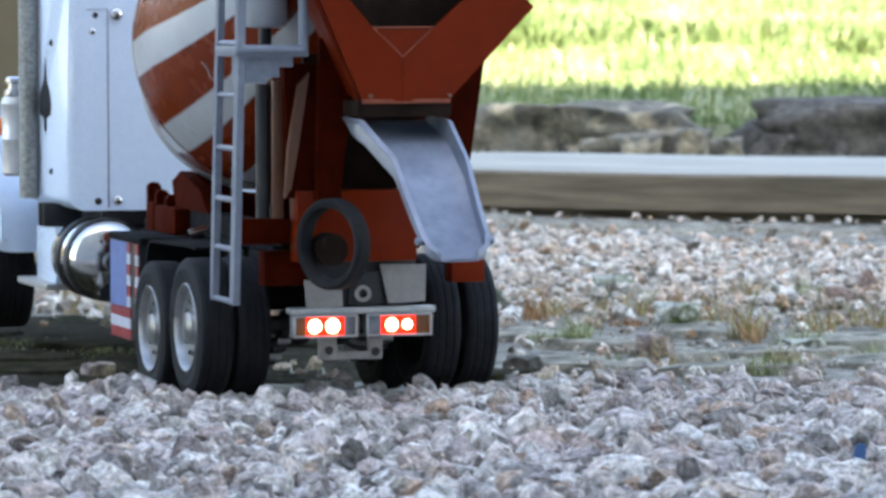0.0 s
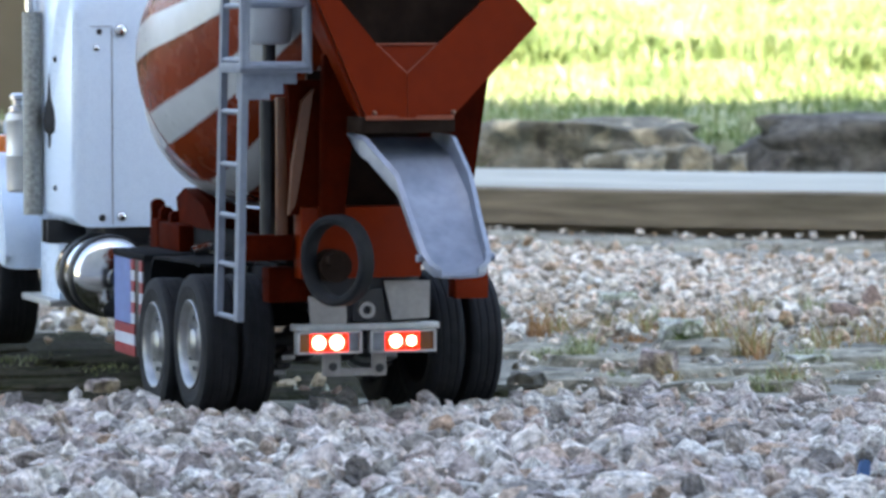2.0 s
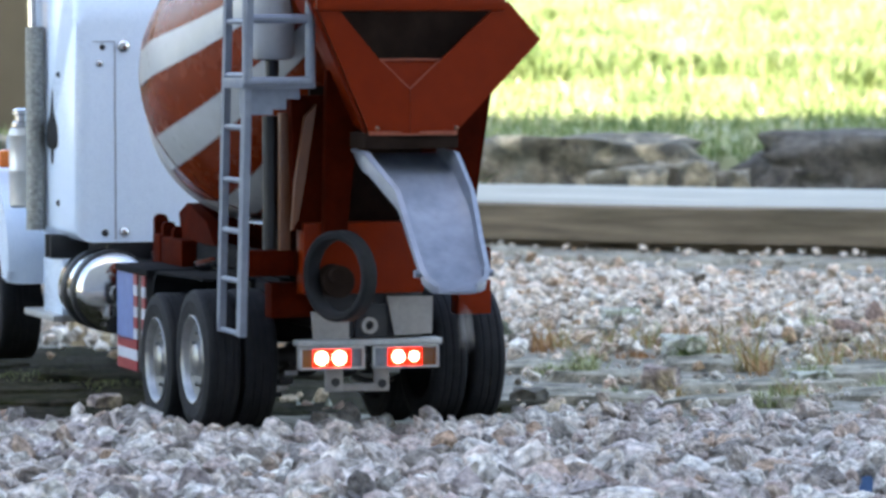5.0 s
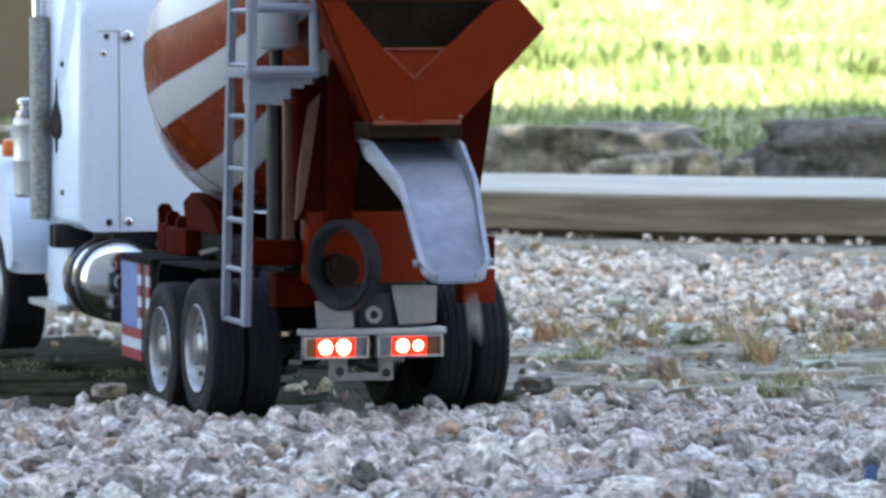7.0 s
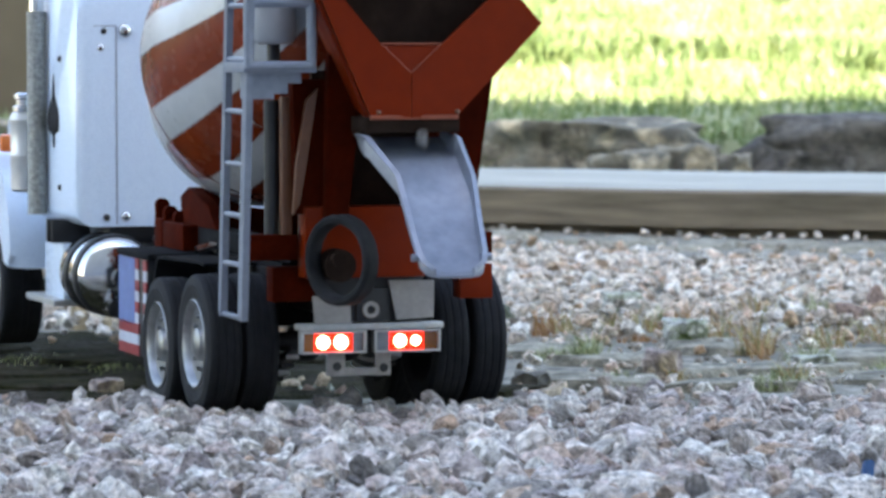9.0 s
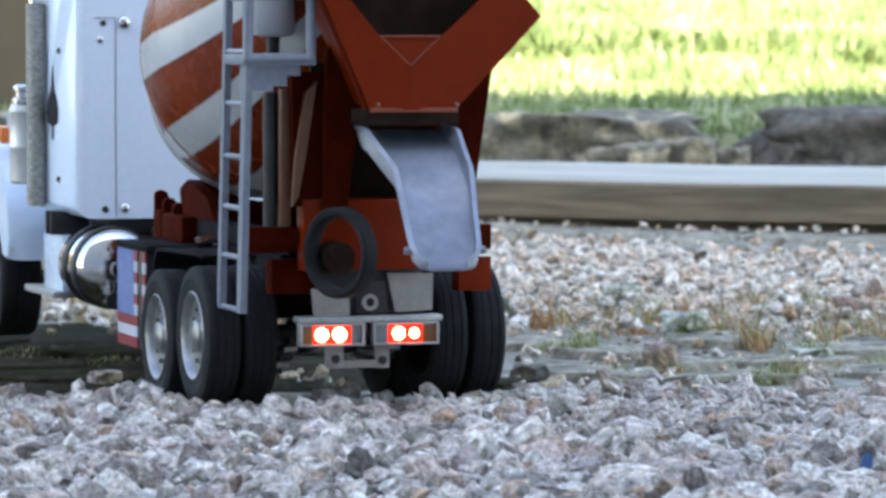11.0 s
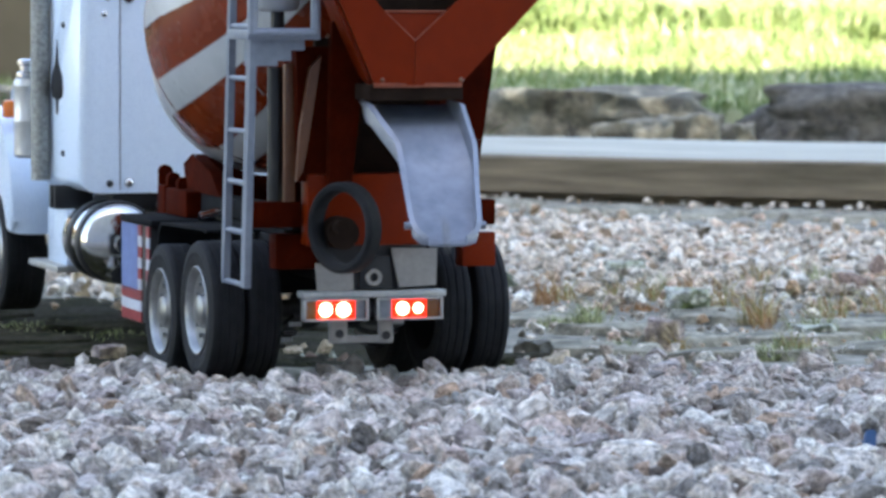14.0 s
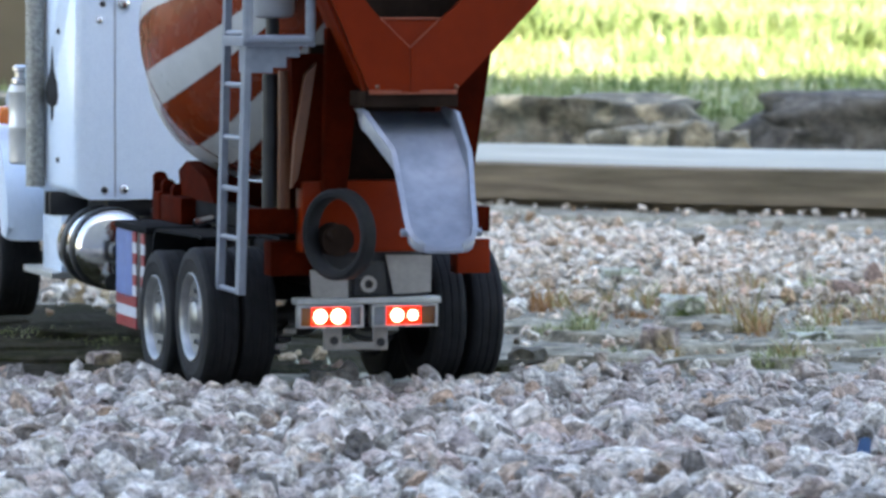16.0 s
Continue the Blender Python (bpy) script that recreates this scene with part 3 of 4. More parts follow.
for x in (-.034, .030):
    spring = new("leaf_spring")
    spring.parent = truck
    for k in range(4):
        bm = mesh()
        reach = .062 - .011 * k
        low = [(.046 + reach * u, .0285 - .0032 * k + .010 * (reach * u / .062) ** 2) for u in np.linspace(-1, 1, 13)]
        prism(bm, low + [(u, v + .0026) for u, v in reversed(low)], "x", x - .004, x + .004)
        part("leaf", bm, ALU if k % 2 else BLACK, spring)
    bm = mesh()
    box(bm, x - .006, x + .006, .038, .054, .0150, .0180, .0006)
    part("clamp", bm, BLACK, spring)

# ladder with platform and guard
ladder = new("ladder")
ladder.parent = truck
def ladder_y(z):
    return -.0375 - .0195 * (z - .061) / .195
for off, r in ((0.0, .0022), (-.0465, .0030)):
    bm = mesh()
    lo, hi = .0615, .285
    prism(bm, [(ladder_y(lo) + off - r * 1.5, lo), (ladder_y(lo) + off + r * 1.5, lo), (ladder_y(hi) + off + r * 1.5, hi), (ladder_y(hi) + off - r * 1.5, hi)], "x", -.0875, -.0835)
    part("rail", bm, GREY, ladder)
for z in (.0630, .0933, .1219, .1515, .1821, .2121, .243, .273):
    bm = mesh()
    y = ladder_y(z)
    rod(bm, (-.0855, y, z), (-.0855, y - .0465, z), .0017, n=10)
    part("rung", bm, GREY, ladder)
plat = new("platform")
plat.parent = truck
bm = mesh()
box(bm, -.0895, -.046, -.104, -.058, .2045, .2105, .001)
part("deck", bm, GREY, plat)
bm = mesh()
prism(bm, [(-.0840, .2050), (-.0540, .2050), (-.0540, .1985), (-.0620, .1985), (-.0620, .1925), (-.0700, .1925), (-.0700, .1895), (-.0840, .1895)], "y", -.098, -.075)
part("step_bracket", bm, GREY, plat)
bm = mesh()
pipe(bm, [(-.0865, -.103, .29), (-.0865, -.103, .2085), (-.0490, -.103, .2085), (-.0490, -.103, .29)], .0029)
pipe(bm, [(-.0865, -.103, .2445), (-.0490, -.103, .2445)], .0027)
part("guard_rail", bm, GREY, plat, "grey tube guard rail")
bm = mesh()
pipe(bm, [(-.049, -.103, .2445), (-.049, -.058, .2445)], .0027)
part("guard_rail", bm, GREY, plat)
tank = new("water_tank")
tank.parent = truck
bm = mesh()
lathe(bm, [(.2205, .008), (.2215, .0115), (.224, .0130), (.305, .0130), (.309, .010)], Matrix.Translation((-.0560, -.045, 0)), 32)
part("shell", bm, STRIPE, tank, "white water tank")
bm = mesh()
rod(bm, (-.056, -.045, .205), (-.056, -.045, .222), .004)
part("outlet", bm, BLACK, tank)

# discharge hopper
hopper = new("discharge_hopper")
hopper.parent = truck
B, Q = -.120, -.114
bm = mesh()
plate(bm, [(-.0535, Q, .262), (-.0385, Q, .262), (-.0350, Q - .001, .2485), (-.0120, B + .003, .2208), (.0050, B, .2040), (.0050, B, .1788), (-.0180, B + .004, .1790)], .002)
part("left_plate", bm, RED, hopper)
bm = mesh()
plate(bm, [(.0050, B, .2040), (.0242, B + .003, .2208), (.0600, Q - .001, .2530), (.0655, Q - .001, .2545), (.0858, Q, .2325), (.0327, B + .004, .1785), (.0050, B, .1788)], .002)
part("right_plate", bm, RED, hopper)
bm = mesh()
plate(bm, [(-.0120, B + .003, .2208), (.0050, B, .2040), (.0242, B + .003, .2208)], .002)
part("centre_plate", bm, RED, hopper)
# Pale beads along the plate edges: the highlight is put into their colour.
EDGE_LIGHT = material("pale_edge_highlight", [(0.20, 0.040, 0.014), (0.30, 0.075, 0.035)], 0.35, scale=90, spec=0.5)
for a, b in (((-.0120, B + .0022, .2208), (.0050, B - .0008, .2040)), ((.0242, B + .0022, .2208), (.0050, B - .0008, .2040)), ((.0050, B - .0008, .2040), (.0050, B - .0008, .1800)), ((-.0120, B + .0022, .2210), (.0242, B + .0022, .2210))):
    bm = mesh()
    rod(bm, a, b, .00065, n=8)
    part("weld_seam", bm, EDGE_LIGHT, hopper)
bm = mesh()
box(bm, -.0190, .0335, B - .0012, B + .0015, .1775, .1800, .0004)
part("lower_rim", bm, EDGE_LIGHT, hopper)
bm = mesh()
plate(bm, [(-.0535, Q + .002, .262), (-.0180, B + .006, .1790), (-.0150, -.075, .185), (-.0500, -.070, .262)], .002)
part("side_plate", bm, RED, hopper)
bm = mesh()
plate(bm, [(.0858, Q + .002, .2325), (.0327, B + .006, .1785), (.030, -.075, .185), (.0760, -.070, .24)], .002)
part("side_plate", bm, RED, hopper)
bm = mesh()
box(bm, -.050, .0640, -.1195, -.108, .2488, .2580, .0028)
part("top_rim", bm, RED, hopper)
# Collar colour carries the shade of the gap below the hopper.
bm = mesh()
box(bm, -.0215, .0350, -.1185, -.088, .1700, .1792, .001)
part("outlet_collar", bm, SHADED_STEEL, hopper)
# Back plate painted dark for the hopper's unlit inside.
bm = mesh()
plate(bm, [(-.052, -.101, .275), (.060, -.101, .275), (.060, -.101, .235), (.032, -.101, .184), (-.016, -.101, .184), (-.051, -.101, .255)], .002)
part("back_plate", bm, SHADED_STEEL, hopper)
for x in (-.0165, .0305):
    bm = mesh()
    bmesh.ops.create_uvsphere(bm, u_segments=10, v_segments=6, radius=.0014, matrix=Matrix.Translation((x, -.1285, .182)))
    part("bolt", bm, TAN, hopper)

# chute: swings about the collar
CHUTE_AT = (.0025, -.115, .170)
CHUTE_STATIONS = ((.024, -.001, .0500, .003, .003), (.010, -.002, .0525, .009, .003), (-.001, -.0022, .0535, .0130, .003), (-.005, -.003, .052, .014, .004), (-.024, -.0235, .0425, .0135, .0120), (-.027, -.0275, .0420, .0135, .0124), (-.050, -.0465, .0390, .0125, .0104), (-.074, -.0650, .0365, .0105, .0085), (-.0785, -.0705, .0325, .0075, .0085), (-.0805, -.0745, .0215, .0040, .0085))


def chute_mesh():
    bm = mesh()
    rows = []
    for y, z, w, d, cx in CHUTE_STATIONS:
        row = [(cx - w / 2 - .0022, y, z - .0006), (cx - w / 2, y, z + .0006)]
        for u, v in ((-.5, -.45), (-.495, -.8), (-.44, -.95), (-.3, -1), (0, -1.02), (.3, -1), (.44, -.95), (.495, -.8), (.5, -.45)):
            row.append((cx + u * w, y, z + v * d))
        row += [(cx + w / 2, y, z + .0006), (cx + w / 2 + .0022, y, z - .0006)]
        rows.append([bm.verts.new(p) for p in row])
    for p, q in zip(rows, rows[1:]):
        for i in range(len(p) - 1):
            bm.faces.new((p[i], p[i + 1], q[i + 1], q[i]))
    return bm


chute = part("chute", chute_mesh(), CHUTE, truck, "grey discharge chute with rolled rims", 50)
mod = chute.modifiers.new("thickness", "SOLIDIFY")
mod.thickness, mod.offset = .0016, 0.0
chute.matrix_basis = pose(*CHUTE_AT)
for x in (-.0115, .0285):
    bm = mesh()
    rod(bm, (x - .003, -.073, -.068), (x + .003, -.073, -.068), .0022, n=10)
    part("pin", bm, GREY, chute)

# ---- the ground: one sheet from the gravel to the far hill ----
def ground_z(x, y):
    z = 0.0
    if y < 2.75:
        z = -.010
    elif y < 3.3:
        z = -.014
    elif y < 4.9:
        z = -.012 + .004 * (y - 3.3) + .003 * min(1, max(0, (y - 4.10 + .5 * (x - .28)) / .2)) * (1 if x > -.5 else 0)
    elif y < 5.15:
        z = .03
    else:
        z = .085 + .012 * min(y - 5.15, 1.5) + .045 * max(0, min(y - 6.65, 40)) + .002 * max(0, y - 46)
    return z + .003 * noise.noise((x * 6, y * 6, 0)) + (.012 * noise.noise((x * 1.3, y * 1.3, 4)) if y > 5.4 else 0)


def sheet(name, xs, ys, mat):
    verts = [(x, y, ground_z(x, y)) for y in ys for x in xs]
    n = len(xs)
    faces = [(j * n + i, j * n + i + 1, (j + 1) * n + i + 1, (j + 1) * n + i) for j in range(len(ys) - 1) for i in range(n - 1)]
    me = bpy.data.meshes.new(name)
    me.from_pydata(verts, [], faces)
    me.shade_smooth()
    me.materials.append(mat)
    return me


xs = [-600, -120, -30, -10, -5] + list(np.linspace(-2.4, 2.4, 97)) + [5, 10, 30, 120, 600]
ys = [-400, -60, -10, -2, 0] + list(np.linspace(.6, 8.0, 150)) + [8.5, 9, 10, 11, 12, 14, 17, 20, 25, 30, 46, 80, 200, 600]
me = sheet("ground", xs, ys, EARTH)
me.materials.append(SOIL_LAWN)
me.materials.append(GRIT)
for p in me.polygons:
    c = p.center
    if c.y > 5.12:
        p.material_index = 1
    elif c.y < 2.5 or (abs(c.x) > .9 and 3.5 < c.y < 4.4):
        p.material_index = 2
ground = tagged(new("ground", me), "bare packed earth rising to a sunlit lawn", "ground", kind="structure")


# crushed stone: angular hulls
def hull(seed, points=15, rough=0.0):
    r = random.Random(seed)
    bm = mesh()
    for _ in range(points):
        v = Vector((r.gauss(0, 1), r.gauss(0, 1), r.gauss(0, 1))).normalized() * (.8 + .35 * r.random())
        bm.verts.new((v.x * 1.1, v.y * (.7 + .2 * r.random()), v.z * .7))
    bmesh.ops.convex_hull(bm, input=bm.verts)
    bmesh.ops.delete(bm, geom=[v for v in bm.verts if not v.link_faces], context="VERTS")
    bmesh.ops.triangulate(bm, faces=bm.faces)
    for v in bm.verts:
        v.co *= 1 + rough * (r.random() - .5)
    bm.verts.index_update()
    v = np.array([tuple(x.co) for x in bm.verts])
    f = np.array([[x.index for x in t.verts] for t in bm.faces])
    bm.free()
    return v, f


HULLS = [hull(100 + k, 13 + k % 5) for k in range(16)]
def shard(seed):
    """A broken stone: blunt corners, some flat and some hollow faces, uneven proportions."""
    r = random.Random(seed)
    v, f = hull(seed, 15 + seed % 8, .24)
    v = v * (.95 + .35 * r.random(), .85 + .3 * r.random(), .80 + .4 * r.random())
    return v, f


ROUGH = [shard(200 + k) if k % 3 else hull(200 + k, 30, .32) for k in range(32)]
PIECES = [shard(400 + k) if k % 3 else hull(400 + k, 26, .30) for k in range(16)]


def scatter(name, placed, mat, shapes):
    """One mesh of many stones: placed rows are x, y, z, size, seed."""
    vs, fs, base = [], [], 0
    for x, y, z, s, q in placed:
        r = random.Random(q)
        v, f = shapes[q % len(shapes)]
        m = np.array(Euler((r.random() * 6.28, r.random() * 6.28, r.random() * 6.28)).to_matrix())
        vs.append(v @ m.T * s * np.array([1, 1, .8]) + (x, y, z))
        fs.append(f + base)
        base += len(v)
    v, f = np.concatenate(vs), np.concatenate(fs)
    me = bpy.data.meshes.new(name)
    me.from_pydata(v.tolist(), [], f.tolist())
    me.materials.append(mat)
    return me


def under_tyre(x, y):
    q = truck.matrix_basis.inverted() @ Vector((x, y, 0))
    return any(abs(abs(q.x) - .064) < .034 and abs(q.y - c) < .036 for c in (0, .092))


rng = random.Random(11)
near, far = [], []
q = 0
# near bed, its far edge uneven
while len(near) < 10500:
    y = 1.55 + 1.2 * rng.random()
    x = (rng.random() * 2 - 1) * (.14 * y + .05)
    edge = 2.525 + .06 * noise.noise((x * 5, 0, 3)) + (.01 if x > .05 else -.01)
    if y > edge + .1 * rng.random() ** 3 or under_tyre(x, y):
        continue
    q += 1
    near.append((x, y, ground_z(x, y) + .004 + .012 * rng.random() ** 1.5, .0034 + .0105 * rng.random() ** 2.1, q))
while len(far) < 7600:
    y = 3.1 + 1.65 * rng.random()
    x0 = (rng.random() * 2 - 1) * (.13 * y + .05)
    if y > 4.16 - .5 * (x0 - .28) + .08 * noise.noise((x0 * 7, 0, 5)) and rng.random() < .85 or y > 4.34 - .5 * (x0 - .28):
        continue
    x = x0
    if rng.random() > min(1, max(.02, (y - 3.2) / .55)):
        continue
    q += 1
    far.append((x, y, ground_z(x, y) + .002 + .009 * rng.random(), .0040 + .0070 * rng.random() ** 1.5, q))
# single stones strewn over the bare strip
for _ in range(420):
    y = 2.66 + .75 * rng.random()
    x = .02 + .42 * rng.random() ** .8
    q += 1
    far.append((x, y, ground_z(x, y) + .003 + .003 * rng.random(), .0022 + .0052 * rng.random() ** 2, q))
# pebbles and crumbs caught along the foot of the edging
for _ in range(90):
    u, d = -.5 + 1.0 * rng.random(), .010 + .075 * rng.random() ** 1.6
    x, y = .28 + u * math.cos(radians(27)) - d * math.sin(radians(27)), 4.63 - u * math.sin(radians(27)) - d * math.cos(radians(27))
    q += 1
    far.append((x, y, ground_z(x, y) + .003 + .004 * rng.random(), .0022 + .0055 * rng.random() ** 2.5, q))
for _ in range(60):
    x, y = -.27 + .36 * rng.random(), 2.40 + .10 * rng.random()
    if not under_tyre(x, y):
        q += 1
        near.append((x, y, -.001, .006 + .005 * rng.random(), q))
for x, y, s in ((-.215, 2.50, .016), (-.19, 2.475, .015), (-.232, 2.49, .012), (-.125, 2.415, .014), (-.105, 2.42, .012), (-.155, 2.425, .011), (-.012, 2.44, .015), (.012, 2.45, .013), (.03, 2.47, .012), (-.045, 2.435, .012), (-.075, 2.43, .010), (.06, 2.52, .015), (-.285, 2.53, .014)):
    q += 1
    near.append((x, y, .002, s * .82, q))
near.sort(key=lambda s: (s[1] - 2.2) ** 2 + (s[0]) ** 2)
gravel = tagged(new("gravel_bed", scatter("gravel_bed", near[300:], GRAVEL, ROUGH)), "pale grey and pink crushed stone gravel", "gravel", kind="stuff")
far_gravel = tagged(new("far_gravel", scatter("far_gravel", far, GRAVEL_LIT, HULLS)), "pink and tan gravel before a timber edging, extra light in its colour", "gravel", kind="stuff")
# the same gravel away to the sides and under the camera
wide = []
while len(wide) < 18000:
    x, y = (rng.random() * 2 - 1) * 1.5, .7 + 1.95 * rng.random()
    if abs(x) < .14 * y + .03 and y > 1.55 or y > 2.62 + .07 * noise.noise((x * 5, 0, 3)) or abs(x) > 1.35 + .1 * noise.noise((y * 4, 0, 9)):
        continue
    q += 1
    wide.append((x, y, ground_z(x, y) + .002 + .009 * rng.random() ** 1.5, .0055 + .009 * rng.random() ** 1.4, q))
while len(wide) < 28000:
    x, y = (rng.random() * 2 - 1) * 1.5, 3.1 + 1.7 * rng.random()
    if abs(x) < .13 * y + .03 or y > 4.5 - .5 * (x - .28) * (1 if x > -.4 else 0) or rng.random() > min(1, max(.02, (y - 3.2) / .4)):
        continue
    q += 1
    wide.append((x, y, ground_z(x, y) + .002 + .009 * rng.random(), .0055 + .009 * rng.random() ** 1.4, q))
tagged(new("side_gravel", scatter("side_gravel", wide, GRAVEL, HULLS)), "pale crushed stone gravel spreading to both sides", "gravel", kind="stuff")
STONES = []
for k in range(16):
    v, f = PIECES[k]
    me = bpy.data.meshes.new("stone")
    me.from_pydata(v.tolist(), [], f.tolist())
    me.materials.append(GRAVEL_ONE)
    STONES.append(me)
for x, y, z, s, k in near[:300]:
    r = random.Random(k)
    ob = shared("stone", STONES[k % 16], gravel, pose(x, y, z, 360 * r.random(), 360 * r.random(), 360 * r.random()))
    ob.scale = [s] * 3


# ---- timber edging, rocks, fence, added shade wall ----
def timber():
    thing = tagged(new("timber_edging"), "weathered timber edging board, light painted into its top", "edging", kind="structure")
    thing.matrix_basis = pose(.28, 4.63, .008, 0, 0, -27)
    bm = mesh()
    n = 60
    a = []
    for i in range(n + 1):
        x = -.78 + 1.98 * i / n
        w = .0025 * noise.noise((x * 3, 1, 0))
        a.append([bm.verts.new((x, y, z + w)) for y, z in ((.03, -.04), (.03, -.0015), (.0, -.0015), (-.001, .0365), (.004, .0395), (.20, .0530), (.206, .047), (.206, -.040))])
    for p, q2 in zip(a, a[1:]):
        for i in range(7):
            f = bm.faces.new((p[i], p[i + 1], q2[i + 1], q2[i]))
            # only the top strip takes the painted-light colour
            f.material_index = 1 if i == 4 else 0
    bm.faces.new(a[0]), bm.faces.new(a[-1])
    ob = part("board", bm, TIMBER, thing, smooth=30)
    ob.data.materials.append(TIMBER_LIT_TOP)
    return thing


timber()


def rock(x, y, z, sx, sy, sz, seed, mat, label):
    bm = mesh()
    bmesh.ops.create_icosphere(bm, subdivisions=4, radius=1)
    for v in bm.verts:
        c = v.co.copy()
        p = Vector((max(-.72, min(.72, c.x)), max(-.72, min(.72, c.y)), max(-.66, min(.66, c.z))))
        d = noise.noise(c * 1.4 + Vector((seed, 0, 0))) * .26 + noise.noise(c * 4 + Vector((0, seed, 0))) * .13 + noise.noise(c * 11 + Vector((0, 0, seed))) * .06
        d += .05 * noise.noise(Vector((c.x * 2, c.y * 2, c.z * 16 + seed)))
        v.co = Vector((p.x * sx * 1.3, p.y * sy * 1.3, p.z * sz * 1.4)) * (1 + d)
    ob = new("rock", finish(bm, "rock", mat, 60))
    ob.matrix_basis = pose(x, y, z, 0, 0, seed * 37 % 20 - 10)
    return tagged(ob, label, "rock", "border rocks")


for x, z, sx, sz, s in ((.165, .062, .15, .052, 3), (.565, .062, .205, .058, 8), (-.17, .06, .16, .05, 5), (-.55, .06, .18, .052, 6), (.98, .06, .17, .055, 9), (-.95, .06, .18, .05, 12), (1.38, .06, .18, .05, 15), (-1.35, .06, .17, .05, 17), (1.8, .06, .18, .05, 19), (-1.75, .06, .18, .05, 21)):
    dark = s in (8, 12)
    rock(x, 5.12 - .22 * (x - .3) + .03 * math.sin(s), z, sx, .11, sz, s, ROCK_DARK if dark else ROCK, "dark weathered border rock below the lawn" if dark else "grey lichened border rock below the lawn")


for x, y, z, sx, sy, sz, seed in ((.215, 4.97, .050, .045, .04, .030, 31), (.285, 4.99, .052, .036, .04, .034, 33), (.335, 4.985, .050, .024, .03, .026, 36)):
    rock(x, y, z, sx, sy, sz, seed, ROCK, "small tan block of stone between larger border rocks")


def fence():
    # Boards stand in for a brown upright; unseen ones darken the drum's reflection.
    thing = tagged(new("fence"), "brown vertical boards on the lawn, continued left out of view", "fence")
    bm = mesh()
    box(bm, -.07, .07, -.008, .008, 0, .95, .004)
    me = finish(bm, "board", FENCE)
    for k in range(34):
        x = -.622 - k * .152
        shared("board", me, thing, pose(x, 6.1 + (k % 2) * .02, ground_z(x, 6.1) - .02))
    bm = mesh()
    box(bm, -5.7, -.57, 6.13, 6.17, .5, .58, .004)
    part("rail", bm, FENCE, thing)


fence()
# Wall added out of view to cast the shade and block the sky.
bm = mesh()
box(bm, -9, 9, -2.8, -2.5, -.1, 10.2, .02)
tagged(part("wall_south", bm, WALLS), "unseen pale wall added to shade the truck and lawn edge", "wall", kind="structure")


# ---- grass and weeds ----
def blades(name, spots, mat, hgt, wid, lean):
    """Many single blades, each a bent strip with a tip; spots are x, y, z, scale."""
    r = random.Random(21)
    vs, fs = [], []
    for x, y, z, s in spots:
        a, l, h, w = r.random() * 6.28, lean * r.random(), hgt * s * (.35 + 1.05 * r.random() ** 1.3), wid * (.7 + .6 * r.random())
        dx, dy = math.cos(a), math.sin(a)
        b = r.random() * 6.28
        ox, oy = math.cos(b) * l * h, math.sin(b) * l * h
        i = len(vs)
        vs += [(x - dx * w, y - dy * w, z), (x + dx * w, y + dy * w, z), (x - dx * w * .8 + ox * .4, y - dy * w * .8 + oy * .4, z + h * .6), (x + dx * w * .8 + ox * .4, y + dy * w * .8 + oy * .4, z + h * .6), (x + ox, y + oy, z + h)]
        fs += [(i, i + 1, i + 3, i + 2), (i + 2, i + 3, i + 4)]
    me = bpy.data.meshes.new(name)
    me.from_pydata(vs, [], fs)
    me.materials.append(mat)
    return new(name, me)


spots = []
while len(spots) < 60000:
    y = 5.03 + 11 * rng.random() ** 1.6
    x = (rng.random() * 2 - 1) * (.125 * y + .1)
    spots.append((x, y, ground_z(x, y) - .004, (.62 if y < 6.6 else 1) * (1.25 if rng.random() < .12 else .8) * (.7 + .6 * (noise.noise((x * 3, y * 2, 7)) + .5))))
# mossy soil under and beside the truck, its colour darkened for the truck's shade
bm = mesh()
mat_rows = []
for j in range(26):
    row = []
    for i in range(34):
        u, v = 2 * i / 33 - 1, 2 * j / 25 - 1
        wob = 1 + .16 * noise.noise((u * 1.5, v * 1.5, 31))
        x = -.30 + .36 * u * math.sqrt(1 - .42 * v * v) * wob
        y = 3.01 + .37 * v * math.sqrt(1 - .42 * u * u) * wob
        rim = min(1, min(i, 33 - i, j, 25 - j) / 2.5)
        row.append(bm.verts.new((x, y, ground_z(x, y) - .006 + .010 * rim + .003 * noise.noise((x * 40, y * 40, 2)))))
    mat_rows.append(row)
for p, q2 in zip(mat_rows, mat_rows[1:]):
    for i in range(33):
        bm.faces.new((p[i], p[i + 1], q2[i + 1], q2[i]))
moss = part("moss_patch", bm, MOSS_SHADED, None, "mossy soil under the truck with its shade painted in", smooth=60)
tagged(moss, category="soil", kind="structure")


def broken_slab(x, y, sx, sy, sz, turn, lean):
    bm = mesh()
    prism(bm, [(-sx, 0), (sx, 0), (sx * .9, sz * .35), (sx * .2, sz * .8), (-sx * .5, sz), (-sx * .95, sz * .7)], "y", -sy, sy)
    bmesh.ops.bevel(bm, geom=bm.edges[:], offset=.0015, segments=2, affect="EDGES")
    ob = part("paving_stone", bm, TAN_STONE, None, "broken tan paving stone lying beyond the truck")
    ob.matrix_basis = pose(x, y, ground_z(x, y), 0, lean, turn)
    return tagged(ob, category="stone")


broken_slab(-.285, 3.42, .022, .015, .030, 10, 0)
broken_slab(-.262, 3.36, .040, .008, .010, -6, -6)

